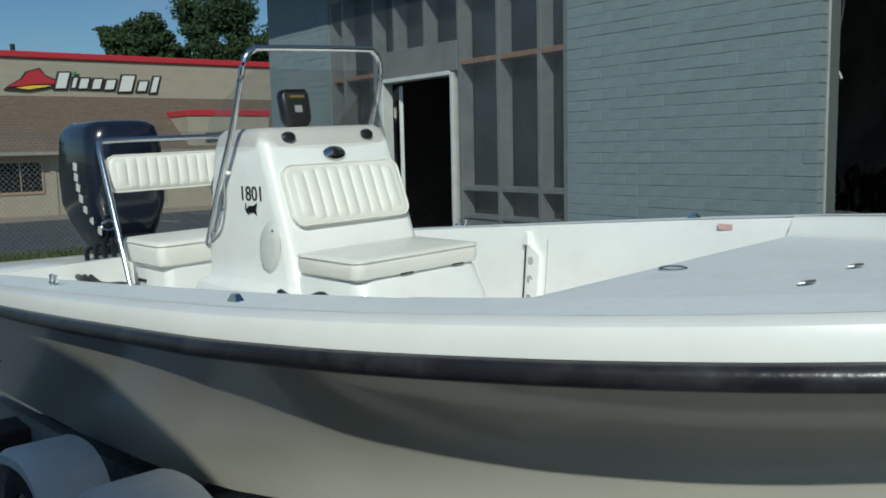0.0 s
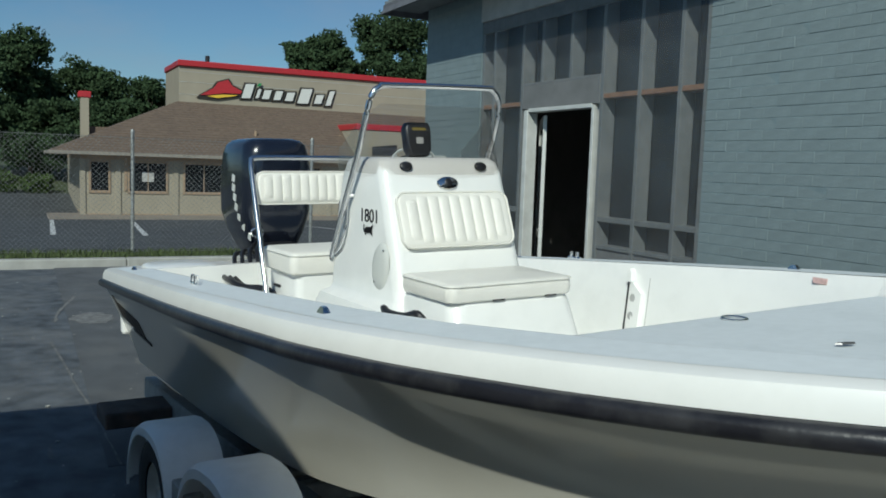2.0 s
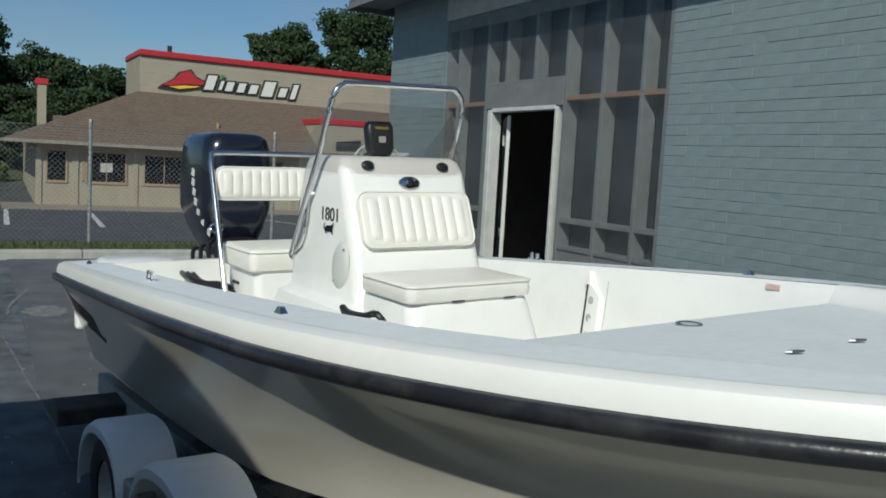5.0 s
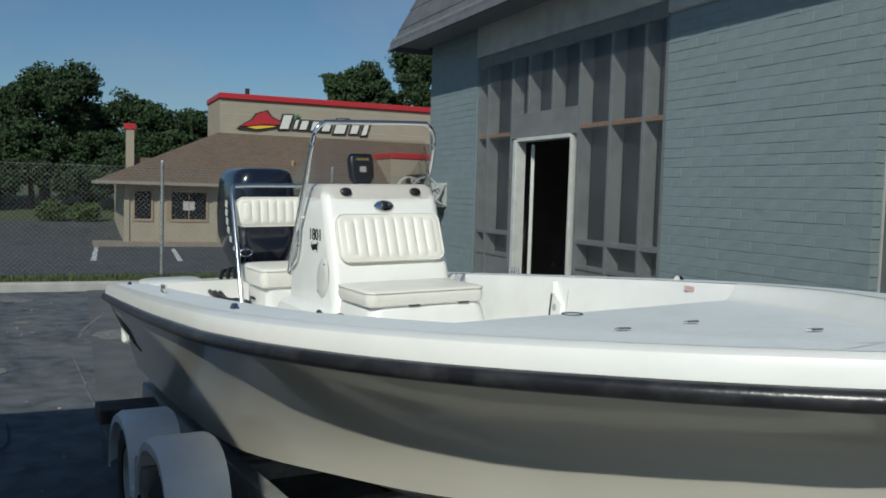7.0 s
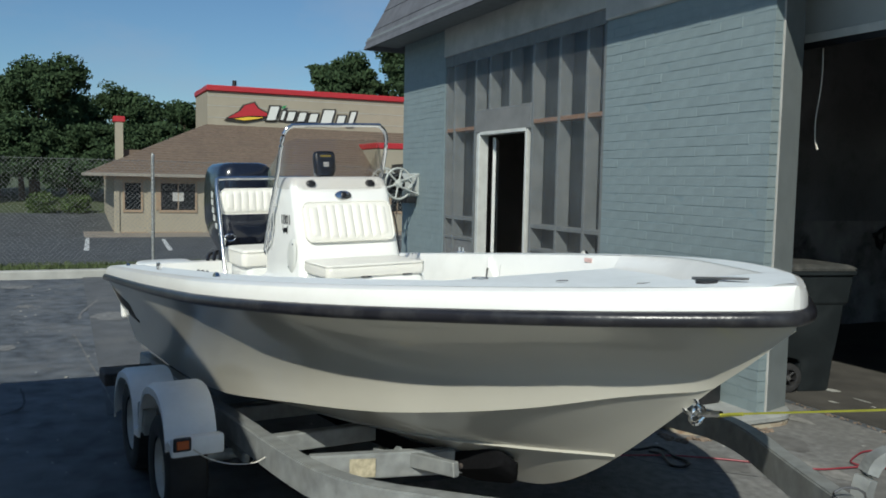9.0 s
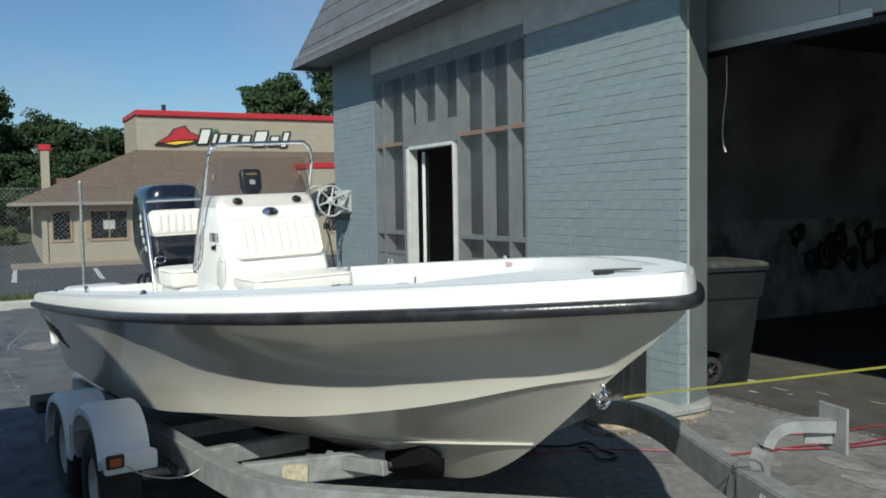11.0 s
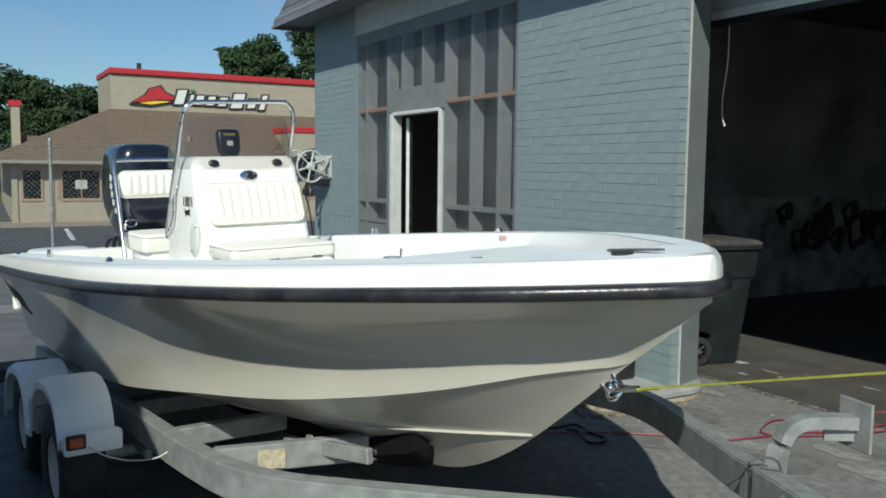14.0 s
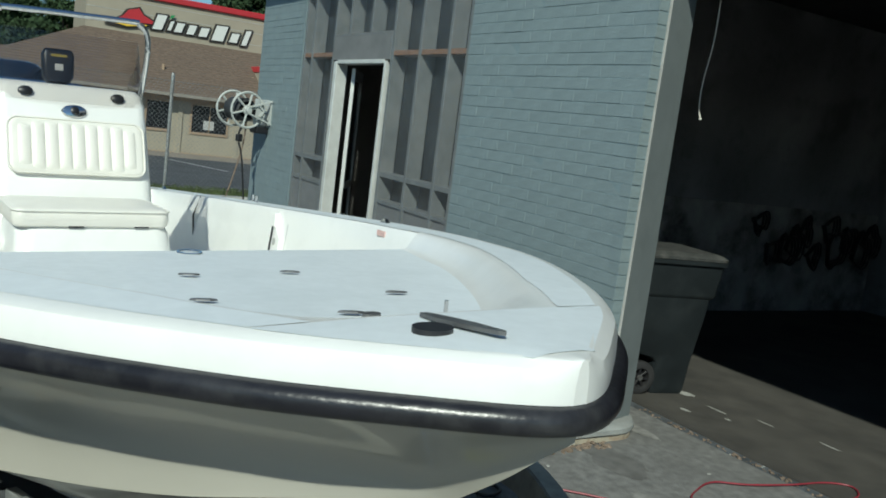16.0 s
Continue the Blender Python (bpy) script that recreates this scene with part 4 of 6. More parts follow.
    # chartplotter under its cover
    plot = part("fish_finder", loft([ring_rect(-0.03, 0.03, -w, w, z, 0.02) for z, w in ((0.0, 0.05), (0.03, 0.068), (0.13, 0.072), (0.155, 0.06))]), M_BLACK, boat, "black fish finder under a soft cover", True)
    plot.matrix_local = pose(-0.19, -0.035, 1.77, 0, -10, 0)
    part("cover_tag", box((0.0305, -0.035, 0.118), (0.0325, 0.035, 0.130)), M_TAG, plot, "pale yellow tag")
    part("cover_mark", box((0.0305, -0.018, 0.055), (0.0325, 0.018, 0.085)), M_LINTEL, plot, "pale mark on the cover")
    part("bracket", box((-0.02, -0.03, -0.04), (0.02, 0.03, 0.0), 0.006), M_BLACK, plot)
    wheel = bmesh.new()
    add_tube(wheel, [(0.0, 0.16 * math.cos(a), 0.16 * math.sin(a)) for a in [k * math.pi / 12 for k in range(24)]], 0.011, 6, True)
    for a in (90, 210, 330):
        add_tube(wheel, [(0.03, 0, 0), (0, 0.155 * math.cos(radians(a)), 0.155 * math.sin(radians(a)))], 0.007, 6)
    part("steering_wheel", wheel, M_STEEL, boat, "stainless steering wheel", True).matrix_local = pose(-0.52, -0.12, 1.53, 0, 25, 0)


def build_leaning_post(boat):
    base = part("leaning_post", loft([ring_rect(-1.42, -0.98, -0.33, 0.33, z, r) for z, r in ((0.6, 0.05), (1.05, 0.05), (1.12, 0.05))]), M_DECK, boat, "white moulded leaning post cooler seat", True)
    cushion("seat_cushion", base, -1.45, -0.96, -0.365, 0.365, 1.119, 1.245, 1, "thick cream vinyl seat cushion")
    pipe = [(-1.17, -0.425, 0.60), (-1.19, -0.423, 0.98), (-1.50, -0.392, 1.62), (-1.555, -0.380, 1.725), (-1.565, -0.33, 1.748), (-1.565, 0.0, 1.75), (-1.565, 0.33, 1.748), (-1.555, 0.38, 1.725), (-1.50, 0.392, 1.60), (-1.19, 0.423, 0.98), (-1.17, 0.425, 0.60)]
    fine = smooth_path(pipe[:2], 2)[:-1] + [Vector(pipe[1])] + smooth_path(pipe[2:9], 5) + [Vector(pipe[9]), Vector(pipe[10])]
    part("rail", tube(fine, 0.016, 10), M_STEEL, base, "stainless leaning post rail", True)
    back = cushion("backrest", base, -0.095, 0.095, -0.365, 0.40, 0.0, 0.085, 12, "ribbed cream vinyl backrest")
    back.matrix_local = pose(-1.575, 0, 1.565, 0, 84, 0)
    for k in range(3):
        part("switch", lathe([(0, -0.012), (0.008, -0.01), (0.009, 0)], 10, "y"), M_BLACK, base).location = (-1.3 + 0.035 * k, -0.331, 1.03)


def build_outboard(boat):
    cx, cy = -2.62, 0.08
    rings = []
    for z, xa, xb, yh, r in ((1.03, -2.76, -2.42, 0.13, 0.07), (1.12, -2.84, -2.38, 0.175, 0.08), (1.22, -2.91, -2.34, 0.215, 0.10), (1.36, -2.97, -2.30, 0.245, 0.11), (1.52, -2.97, -2.28, 0.25, 0.12), (1.66, -2.95, -2.28, 0.248, 0.12), (1.77, -2.93, -2.29, 0.24, 0.12), (1.835, -2.90, -2.30, 0.222, 0.12), (1.865, -2.86, -2.33, 0.19, 0.11), (1.878, -2.80, -2.38, 0.14, 0.09)):
        rings.append(ring_rect(xa, xb, cy - yh, cy + yh, z, r, 5))
    motor = part("outboard_motor", loft(rings), M_COWL, boat, "large glossy navy-black outboard motor cowling", True)
    rings = [ring_rect(xa, xb, cy - yh, cy + yh, z, 0.03) for z, xa, xb, yh in ((0.28, -2.72, -2.50, 0.035), (0.55, -2.72, -2.46, 0.05), (0.9, -2.74, -2.42, 0.08), (1.13, -2.80, -2.38, 0.12))]
    part("leg", loft(rings), M_BLACK, motor, shade=True)
    part("swivel_bracket", box((-2.44, cy - 0.12, 0.72), (-2.235, cy + 0.12, 1.16), 0.03, 2), M_BLACK, motor, shade=True)
    part("gear_case", lathe([(0.0, -0.28), (0.05, -0.2), (0.06, 0.0), (0.05, 0.16), (0.0, 0.2)], 16, "x"), M_BLACK, motor, shade=True).location = (-2.62, cy, 0.30)
    for k in range(3):
        a = 2 * math.pi * k / 3
        bl = loft([[(-2.83 + 0.02 * s, cy + math.cos(a + d) * r, 0.30 + math.sin(a + d) * r) for s, d in ((-1, -0.3), (1, 0.3))] + [(-2.825 + 0.02 * s, cy + math.cos(a + d) * r, 0.30 + math.sin(a + d) * r) for s, d in ((1, 0.3), (-1, -0.3))] for r in (0.04, 0.11, 0.17)])
        part("blade", bl, M_STEEL, motor)
    # maker's name as plain white blocks down the near side
    for k in range(7):
        t = k / 6
        blk = box((-0.03, -0.004, -0.025), (0.03, 0.0, 0.025), 0.003)
        o = part("name_block", blk, M_SIGNWHITE, motor, "white lettering block")
        z = 1.60 - 0.40 * t
        yy = float(np.interp(z, [1.13, 1.22, 1.36, 1.52, 1.66], [0.15, 0.21, 0.245, 0.25, 0.245]))
        o.matrix_local = pose(-2.56 + 0.16 * t * t + 0.02 * t, cy - yy - 0.001, z, 0, 0, 0) @ pose(0, 0, 0, 6 * (t - .4), 14, 0)
    part("tow_ring", tube([(-2.30 + 0.0, cy - 0.17 + 0.045 * math.cos(a), 1.235 + 0.03 * math.sin(a)) for a in [k * math.pi / 8 for k in range(16)]], 0.008, 6, True), M_STEEL, motor, shade=True)
    cables = bmesh.new()
    for k in range(4):
        add_tube(cables, smooth_path([(-1.75, -0.42 + 0.05 * k, 1.00), (-1.95, -0.36 + 0.05 * k, 1.13 + 0.015 * k), (-2.15, -0.22 + 0.05 * k, 1.12), (-2.38, -0.08 + 0.03 * k, 1.15)], 5), 0.014, 7)
    part("rigging_cables", cables, M_BLACK, boat, "black rigging cables running to the motor", True)


def build_fittings(boat):
    hoses = bmesh.new()
    for k in range(3):
        add_tube(hoses, smooth_path([(-1.76, -0.50 + 0.03 * k, 1.03), (-1.62, -0.50 + 0.045 * k, 1.02 - 0.02 * k), (-1.48, -0.47 + 0.05 * k, 0.99), (-1.36, -0.40 + 0.03 * k, 0.985), (-1.24, -0.36, 0.97)], 5), 0.016, 7)
    part("fuel_hose", hoses, M_BLACK, boat, "black hoses lying behind the seat", True)
    for y0, y1 in ((-0.92, -0.49), (0.49, 0.92)):
        rings = [ring_rect(-2.14 + i, -1.76 - i, y0 + i, y1 - i, z, 0.09, 4) for z, i in ((0.98, 0.0), (1.06, 0.0), (1.088, 0.012), (1.097, 0.03))]
        part("aft_hatch", loft(rings), M_DECK, boat, "white rounded aft hatch box", True)
    for side in (-1, 1):
        for x in (-1.80, 1.07):
            z, y = top_section(x)[3][1], side * (half_beam(x) - 0.125)
            bm = loft([[(x + a, y + b, z + 0.002) for a, b in ((-0.026, -0.012), (0.026, -0.012), (0.026, 0.012), (-0.026, 0.012))], [(x + a * 0.3, y + b * 0.6, z + 0.022) for a, b in ((-0.03, -0.012), (0.03, -0.012), (0.03, 0.012), (-0.03, 0.012))]])
            part("chock", bm, M_STEEL, boat, "small stainless chock on the gunwale")
        x = -0.325
        z, y = top_section(x)[3][1], side * (half_beam(x) - 0.13)
        bm = bmesh.new()
        for dx in (-0.024, 0.024):
            add_tube(bm, [(x + dx, y, z), (x + dx, y, z + 0.045)], 0.010, 8)
        add_tube(bm, [(x - 0.05, y, z + 0.010), (x + 0.05, y, z + 0.010)], 0.008, 8)
        part("cleat", bm, M_STEEL, boat, "two-post stainless pop-up cleat on the gunwale", True)
    # rod racks on the inner sides
    def wall_y(x, z, off):
        h = top_section(x)
        return float(np.interp(z, [h[8][1], h[7][1], h[6][1], h[5][1]], [h[8][0], h[7][0], h[6][0], h[5][0]])) - off

    for side in (-1, 1):
        x = 0.25
        board = [(0.0, 0.87), (0.0, 1.15), (0.02, 1.172), (0.04, 1.165), (0.10, 1.12), (0.10, 0.87)]
        rack = part("rod_rack", loft([[(x + a, side * wall_y(x + a, z, off), z) for a, z in board] for off in (-0.01, 0.022)]), M_DECK, boat, "white rod rack on the inner side")
        part("top_hook", loft([[(x + a, side * wall_y(x + a, z, off), z) for a, z in ((0.0, 1.17), (0.0, 1.215), (0.012, 1.235), (0.026, 1.215), (0.03, 1.17))] for off in (-0.005, 0.03)]), M_DECK, rack)
        for k in range(3):
            z = 0.92 + 0.088 * k
            disc = [(0.046 + 0.018 * math.cos(q), z + 0.020 * math.sin(q)) for q in [j * math.pi / 6 - math.pi / 2 for j in range(12)]]
            part("slot", loft([[(x + a, side * wall_y(x + a, h, off), h) for a, h in disc] for off in (0.018, 0.0235)]), M_LINTEL, rack, "grey half-round rod slot")
        part("bungee", tube([(x + 0.018, side * wall_y(x + 0.018, z, 0.03), z) for z in (0.86, 0.95, 1.06, 1.17)], 0.0045, 6), M_BLACK, rack)
        part("wall_seam", loft([[(x + 0.128 + d, side * wall_y(x + 0.128, z, 0.0015), z) for d in (0.0, 0.004)] for z in (0.88, 1.0, 1.1, 1.2)], False, False), M_LINTEL, boat, "thin seam down the inner side")
    part("bungee", tube([(-0.86, 0.90, 0.93), (-0.87, 0.895, 1.05), (-0.85, 0.93, 1.17)], 0.006, 6), M_BLACK, boat, "black bungee on the inner side")
    # maker's name on the hull as dark slanted blocks and a bar under them
    def on_side(x, t):
        c, zc = chine(x)
        b, zr = half_beam(x) - 0.012, rub_z(x) - 0.02
        bend = side_bend(x)
        return Vector((x, -(c + (b - c) * t ** bend), zc + (zr - zc) * t))

    for k in range(6):
        x0, w, t = -2.12 + 0.108 * k, 0.074, 0.74 - 0.028 * k
        pts = [on_side(x0 + a, t + d) for a, d in ((0.0, -0.12), (w, -0.13), (w + 0.012, 0.08), (0.02, 0.10 + 0.05 * (k == 0)))]
        part("hull_name_block", loft([[p + Vector((0, 0.002, 0)) for p in pts], [p + Vector((0, -0.004, 0)) for p in pts]]), M_SIGNBLACK, boat, "dark lettering block on the hull")
    pts = [on_side(x, t) for x, t in ((-1.84, 0.485), (-1.40, 0.42), (-1.40, 0.46), (-1.84, 0.53))]
    part("hull_name_bar", loft([[p + Vector((0, 0.004, 0)) for p in pts], [p + Vector((0, -0.006, 0)) for p in pts]]), M_SIGNBLACK, boat, "dark underline on the hull")
    # grab handle on the console step, bow eye with its shackle, trim tab
    part("grab_handle", tube(smooth_path([(0.26, -0.42, 1.10), (0.265, -0.45, 1.155), (0.32, -0.455, 1.145), (0.44, -0.45, 1.15), (0.53, -0.44, 1.172), (0.555, -0.41, 1.12)], 4), 0.014, 8), M_BLACK, boat, "black grab handle", True)
    eye = bmesh.new()
    add_tube(eye, [(2.955 + 0.036 * math.cos(a), 0.0, 1.032 + 0.03 * math.sin(a)) for a in [k * math.pi / 8 for k in range(16)]], 0.008, 8, True)
    add_tube(eye, [(2.985 + 0.024 * math.cos(a), 0.016 * math.sin(a), 1.006 + 0.026 * math.sin(a)) for a in [k * math.pi / 8 for k in range(16)]], 0.008, 8, True)
    part("bow_eye", eye, M_STEEL, boat, "polished bow eye with shackles", True)
    part("trim_tab", box((-2.36, -0.80, 0.42), (-2.24, -0.5, 0.44), 0.004), M_DECK, boat, "white trim tab below the transom")
    part("stern_bracket", box((-2.31, -1.0, 0.62), (-2.24, -0.84, 0.84), 0.02, 2), M_DECK, boat, "white transom bracket")


boat = thing("boat", BOAT_AT, "cream and white centre-console boat resting on its trailer", "boat")
build_hull(boat)
build_deck(boat)
build_rub(boat)
build_console(boat)
build_leaning_post(boat)
build_outboard(boat)
build_fittings(boat)


# ---- the trailer, in the boat's axes ----
def rail_z(x):
    return 0.47 + 0.075 * x


def c_channel(path, w=0.075, hgt=0.13):
    sec = [(-w / 2, -hgt), (w / 2, -hgt), (w / 2, 0), (-w / 2, 0)]
    pts = [Vector(p) for p in path]
    rings = []
    for i, p in enumerate(pts):
        t = pts[min(i + 1, len(pts) - 1)] - pts[max(i - 1, 0)]
        t.z = 0
        t.normalize()
        out = Vector((t.y, -t.x, 0))
        rings.append([p + out * a + Vector((0, 0, c)) for a, c in sec])
    bm = loft(rings)
    bmesh.ops.bevel(bm, geom=[e for e in bm.edges if len(e.link_faces) == 2 and e.calc_face_angle() > 1.2], offset=0.006, segments=2, affect="EDGES")
    return bm


def build_trailer():
    tr = thing("boat_trailer", TRAILER_AT, "galvanised tandem-axle boat trailer with white fenders", "trailer")
    near = [(-2.3, -0.80), (-1.2, -0.83), (0, -0.85), (0.8, -0.86), (1.36, -0.87), (1.85, -0.85), (2.15, -0.77), (2.4, -0.62), (2.75, -0.38), (3.2, -0.06), (3.5, 0.14)]
    far = [(-2.3, 1.16), (-1.2, 1.17), (0, 1.18), (0.8, 1.19), (1.4, 1.21), (1.75, 1.22), (2.0, 1.20), (2.3, 1.07), (2.6, 0.88), (2.95, 0.66), (3.25, 0.48)]
    for p in (near, far):
        part("frame_rail", c_channel([v for v in smooth_path([(x, y, rail_z(x)) for x, y in p], 4)]), M_GALV, tr, "galvanised side rail")
    part("tongue", c_channel([(3.2, 0.50, rail_z(3.2) + 0.012), (3.7, 0.22, rail_z(3.7) + 0.01), (4.6, -0.26, 0.70)], 0.085, 0.11), M_GALV, tr, "galvanised tongue beam")
    part("tongue_hole", lathe([(0.014, 0), (0.022, 0.004), (0.03, 0)], 16, "y"), M_LINTEL, tr).matrix_local = pose(3.38, 0.345, rail_z(3.3) - 0.03, 0, 0, -28)
    part("coupler", box((4.5, -0.36, 0.58), (4.82, -0.22, 0.74), 0.03, 2), M_GALV, tr)
    part("jack", tube([(4.3, -0.2, 0.0), (4.3, -0.2, 0.95)], 0.03, 12), M_GALV, tr, shade=True)
    # U-bolt and strap at the joint
    part("u_bolt", tube(smooth_path([(3.235, 0.54, 0.60), (3.22, 0.55, 0.735), (3.17, 0.46, 0.735), (3.18, 0.43, 0.58)], 4), 0.0045, 8), M_LATCH, tr, "weathered u-bolt", True)
    for x in (-1.7, 0.2, 1.0):
        part("cross_member", box((x - 0.03, -0.84, rail_z(x) - 0.14), (x + 0.03, 1.2, rail_z(x) - 0.05), 0.006), M_GALV, tr)
    # front cross plate with a sticker and the angled bunk bracket
    cr = part("cross_member", c_channel([(1.62, -0.82, 0.585), (1.95, 0.16, 0.60), (1.62, 1.18, 0.585)], 0.05, 0.11), M_GALV, tr)
    part("sticker", box((-0.055, -0.001, -0.04), (0.055, 0.002, 0.04)), material("worn_sticker", (0.45, 0.40, 0.28), 0.7, vary=0.3, scale=40), cr, "worn tan sticker").matrix_local = pose(1.722, -0.615, 0.53, 0, 0, 71.4)
    br = bmesh.new()
    add_box(br, (-0.18, -0.016, -0.032), (0.18, 0.016, 0.030), 0.004)
    b = part("bunk_bracket", br, M_GALV, tr, "short galvanised bunk bracket")
    b.matrix_local = pose(1.88, -0.385, 0.567, 0, -7, 11)
    ear = part("bracket_ear", loft([[(-0.045, yy, -0.02), (0.045, yy, -0.02), (0.032, yy, 0.03), (0.014, yy, 0.05), (-0.014, yy, 0.05), (-0.032, yy, 0.03)] for yy in (-0.026, -0.017)]), M_GALV, b, "upright drilled ear")
    ear.location = (-0.175, 0, 0)
    part("bolt_hole", lathe([(0.0, -0.0275), (0.012, -0.0275), (0.0125, -0.02)], 12, "y"), M_BLACK, b).location = (-0.175, 0, 0.02)
    part("flat_bar", box((-0.40, 0.0, -0.022), (-0.17, 0.035, 0.012), 0.003), M_GALV, b, "flat bar behind the ear")
    part("bolt", lathe([(0.0, 0.03), (0.012, 0.03), (0.012, 0.052), (0.0, 0.053)], 8), M_RUSTED, b, "rusty bolt head").location = (0.15, 0, 0)

    def bottom_z(x, y):
        c, zc = chine(x)
        return keel_z(x) + (zc - keel_z(x)) * min(abs(y) / max(c - 0.04, 0.3), 1) ** chine_flat(x)[1]

    for y in (-0.18, 0.20):
        rings = []
        for x, k in [(x, 1.0) for x in stations(-2.2, 2.12, 16)] + [(2.17, 0.85), (2.20, 0.55), (2.21, 0.2)]:
            zs = [bottom_z(x, y + d) - 0.012 for d in (-0.055, 0.055)]
            mid = (zs[0] + zs[1]) / 2 - 0.04
            rings.append([(x, y + d * k, mid + (z - mid) * k) for d, z in ((-0.055, zs[0]), (0.055, zs[1]), (0.055, zs[1] - 0.08), (-0.055, zs[0] - 0.08))])
        part("bunk", loft(rings), M_CARPET, tr, "black carpeted bunk under the hull", True)
        for x in (-1.7, 0.2, 1.0):
            part("bunk_post", box((x - 0.03, y - 0.03, rail_z(x) - 0.1), (x + 0.03, y + 0.03, keel_z(x) + 0.02), 0.004), M_GALV, tr)
    # axles, wheels and fenders
    for x in (-0.28, 0.60):
        part("axle", tube([(x, -1.12, 0.30), (x, 1.45, 0.30)], 0.03, 10), M_GALV, tr, shade=True)
        for y, s in ((-1.145, -1), (1.48, 1)):
            part("spring_hanger", box((x - 0.2, y - s * 0.30 - 0.02, 0.30), (x + 0.2, y - s * 0.30 + 0.02, 0.36), 0.01), M_GALV, tr)
            wh = new("wheel")
            wh.parent = tr
            wh.location = (x, y, 0.275)
            wh.scale = (0.9, 1, 0.9)
            tagged(wh, "trailer wheel with a white steel rim")
            prof = [(0.175, -0.09), (0.21, -0.10), (0.27, -0.10), (0.295, -0.085), (0.305, -0.05), (0.305, 0.05), (0.295, 0.085), (0.27, 0.10), (0.21, 0.10), (0.175, 0.09)]
            part("tyre", lathe(prof, 36, "y"), M_TYRE, wh, "worn black tyre", True)
            rim = lathe([(0.18, s * -0.09), (0.18, s * 0.075), (0.165, s * 0.085), (0.155, s * 0.05), (0.10, s * 0.03), (0.07, s * 0.055), (0.0, s * 0.06)], 30, "y")
            for k in range(5):
                a = 2 * math.pi * k / 5
                bmesh.ops.create_icosphere(rim, subdivisions=1, radius=0.013, matrix=Matrix.Translation((0.062 * math.cos(a), s * 0.06, 0.062 * math.sin(a))))
            part("rim", rim, M_RIM, wh, "stained white spoke rim", True)
    for s, y0, y1 in ((-1, -1.275, -1.035), (1, 1.37, 1.60)):
        outline = []
        for cx, a0, a1 in ((-0.27, 172, 9), (0.60, 171, 16)):
            for k in range(15):
                a = radians(a0 + (a1 - a0) * k / 14)
                u, w = math.cos(a), math.sin(a)
                x = cx + 0.37 * math.copysign(abs(u) ** 0.8, u)
                outline.append((x, 0.352 + 0.362 * abs(w) ** 0.8 + 0.115 * (x - 0.62)))
        outline += [(1.01, 0.552), (1.085, 0.548)]
        out_y, in_y = (y0, y1) if s < 0 else (y1, y0)
        rings = []
        for x, z in outline:
            rings.append([(x, out_y, z - 0.055), (x, out_y, z - 0.02), (x, out_y - s * 0.03, z), (x, in_y, z), (x, in_y, z - 0.012), (x, out_y - s * 0.035, z - 0.014), (x, out_y - s * 0.012, z - 0.03), (x, out_y - s * 0.012, z - 0.055)])
        part("fender", loft(rings), M_FENDER, tr, "chalky white painted tandem fender", True)
        part("fender_bracket", box((0.10, min(out_y - s * 0.02, out_y - s * 0.09), 0.36), (0.30, max(out_y - s * 0.02, out_y - s * 0.09), 0.50), 0.006), M_GALV, tr, "steel bracket between the fender humps")
        part("fender_front", box((1.06, min(out_y, in_y), 0.475), (1.10, max(out_y, in_y), 0.565), 0.012, 2), M_FENDER, tr, shade=True)
        mk = part("marker_lamp", box((1.10, out_y + (0.005 if s < 0 else -0.085), 0.508), (1.122, out_y + (0.085 if s < 0 else -0.005), 0.572), 0.008, 2), M_BLACK, tr, "side marker lamp")
        part("lens", box((1.122, out_y + (0.018 if s < 0 else -0.072), 0.520), (1.128, out_y + (0.072 if s < 0 else -0.018), 0.560), 0.003), M_AMBER, mk, "amber lens")
        part("mount", box((0.16, min(in_y, in_y - s * 0.2), 0.42), (0.24, max(in_y, in_y - s * 0.2), 0.46), 0.004), M_GALV, tr)
    part("wire", tube(smooth_path([(1.10, -1.18, 0.51), (1.14, -1.12, 0.47), (1.2, -1.03, 0.45), (1.27, -0.95, 0.465), (1.31, -0.90, 0.50)], 5), 0.003, 6), M_WHITECORD, tr, "loose white lamp wire", True)
    # winch stand without its winch
    arm = smooth_path([(3.155, 0.63, 0.63), (3.158, 0.635, 0.72), (3.17, 0.66, 0.80), (3.195, 0.70, 0.837), (3.235, 0.76, 0.847), (3.30, 0.865, 0.842)], 5)
    part("winch_arm", tube(arm, section=[(-0.03, -0.022), (0.03, -0.022), (0.03, 0.022), (-0.03, 0.022)]), M_GALV, tr, "bent galvanised winch arm")
    plate = bmesh.new()
    add_box(plate, (-0.006, -0.075, -0.09), (0.006, 0.075, 0.085), 0.004)
    pl = part("winch_plate", plate, M_GALV, tr, "drilled galvanised winch plate")
    pl.matrix_local = pose(3.30, 0.872, 0.835, 0, 0, 73)
    for yy, zz in ((-0.04, 0.05), (0.0, 0.056), (0.04, 0.05), (-0.045, -0.06), (0.045, -0.06)):
        part("bolt_hole", lathe([(0.0, 0.0072), (0.010, 0.0072), (0.0105, 0.0)], 10, "x"), M_BLACK, pl).location = (0, yy, zz)
    part("gusset", box((-0.10, -0.006, -0.06), (0.0, 0.006, -0.015)), M_GALV, tr).matrix_local = pose(3.30, 0.862, 0.835, 0, 0, 50)
    part("tail_board", box((-1.76, -1.22, 0.225), (-1.48, -0.82, 0.315), 0.012, 2), M_RUSTED, tr, "dark rusty tail board at the rail end")


build_trailer()


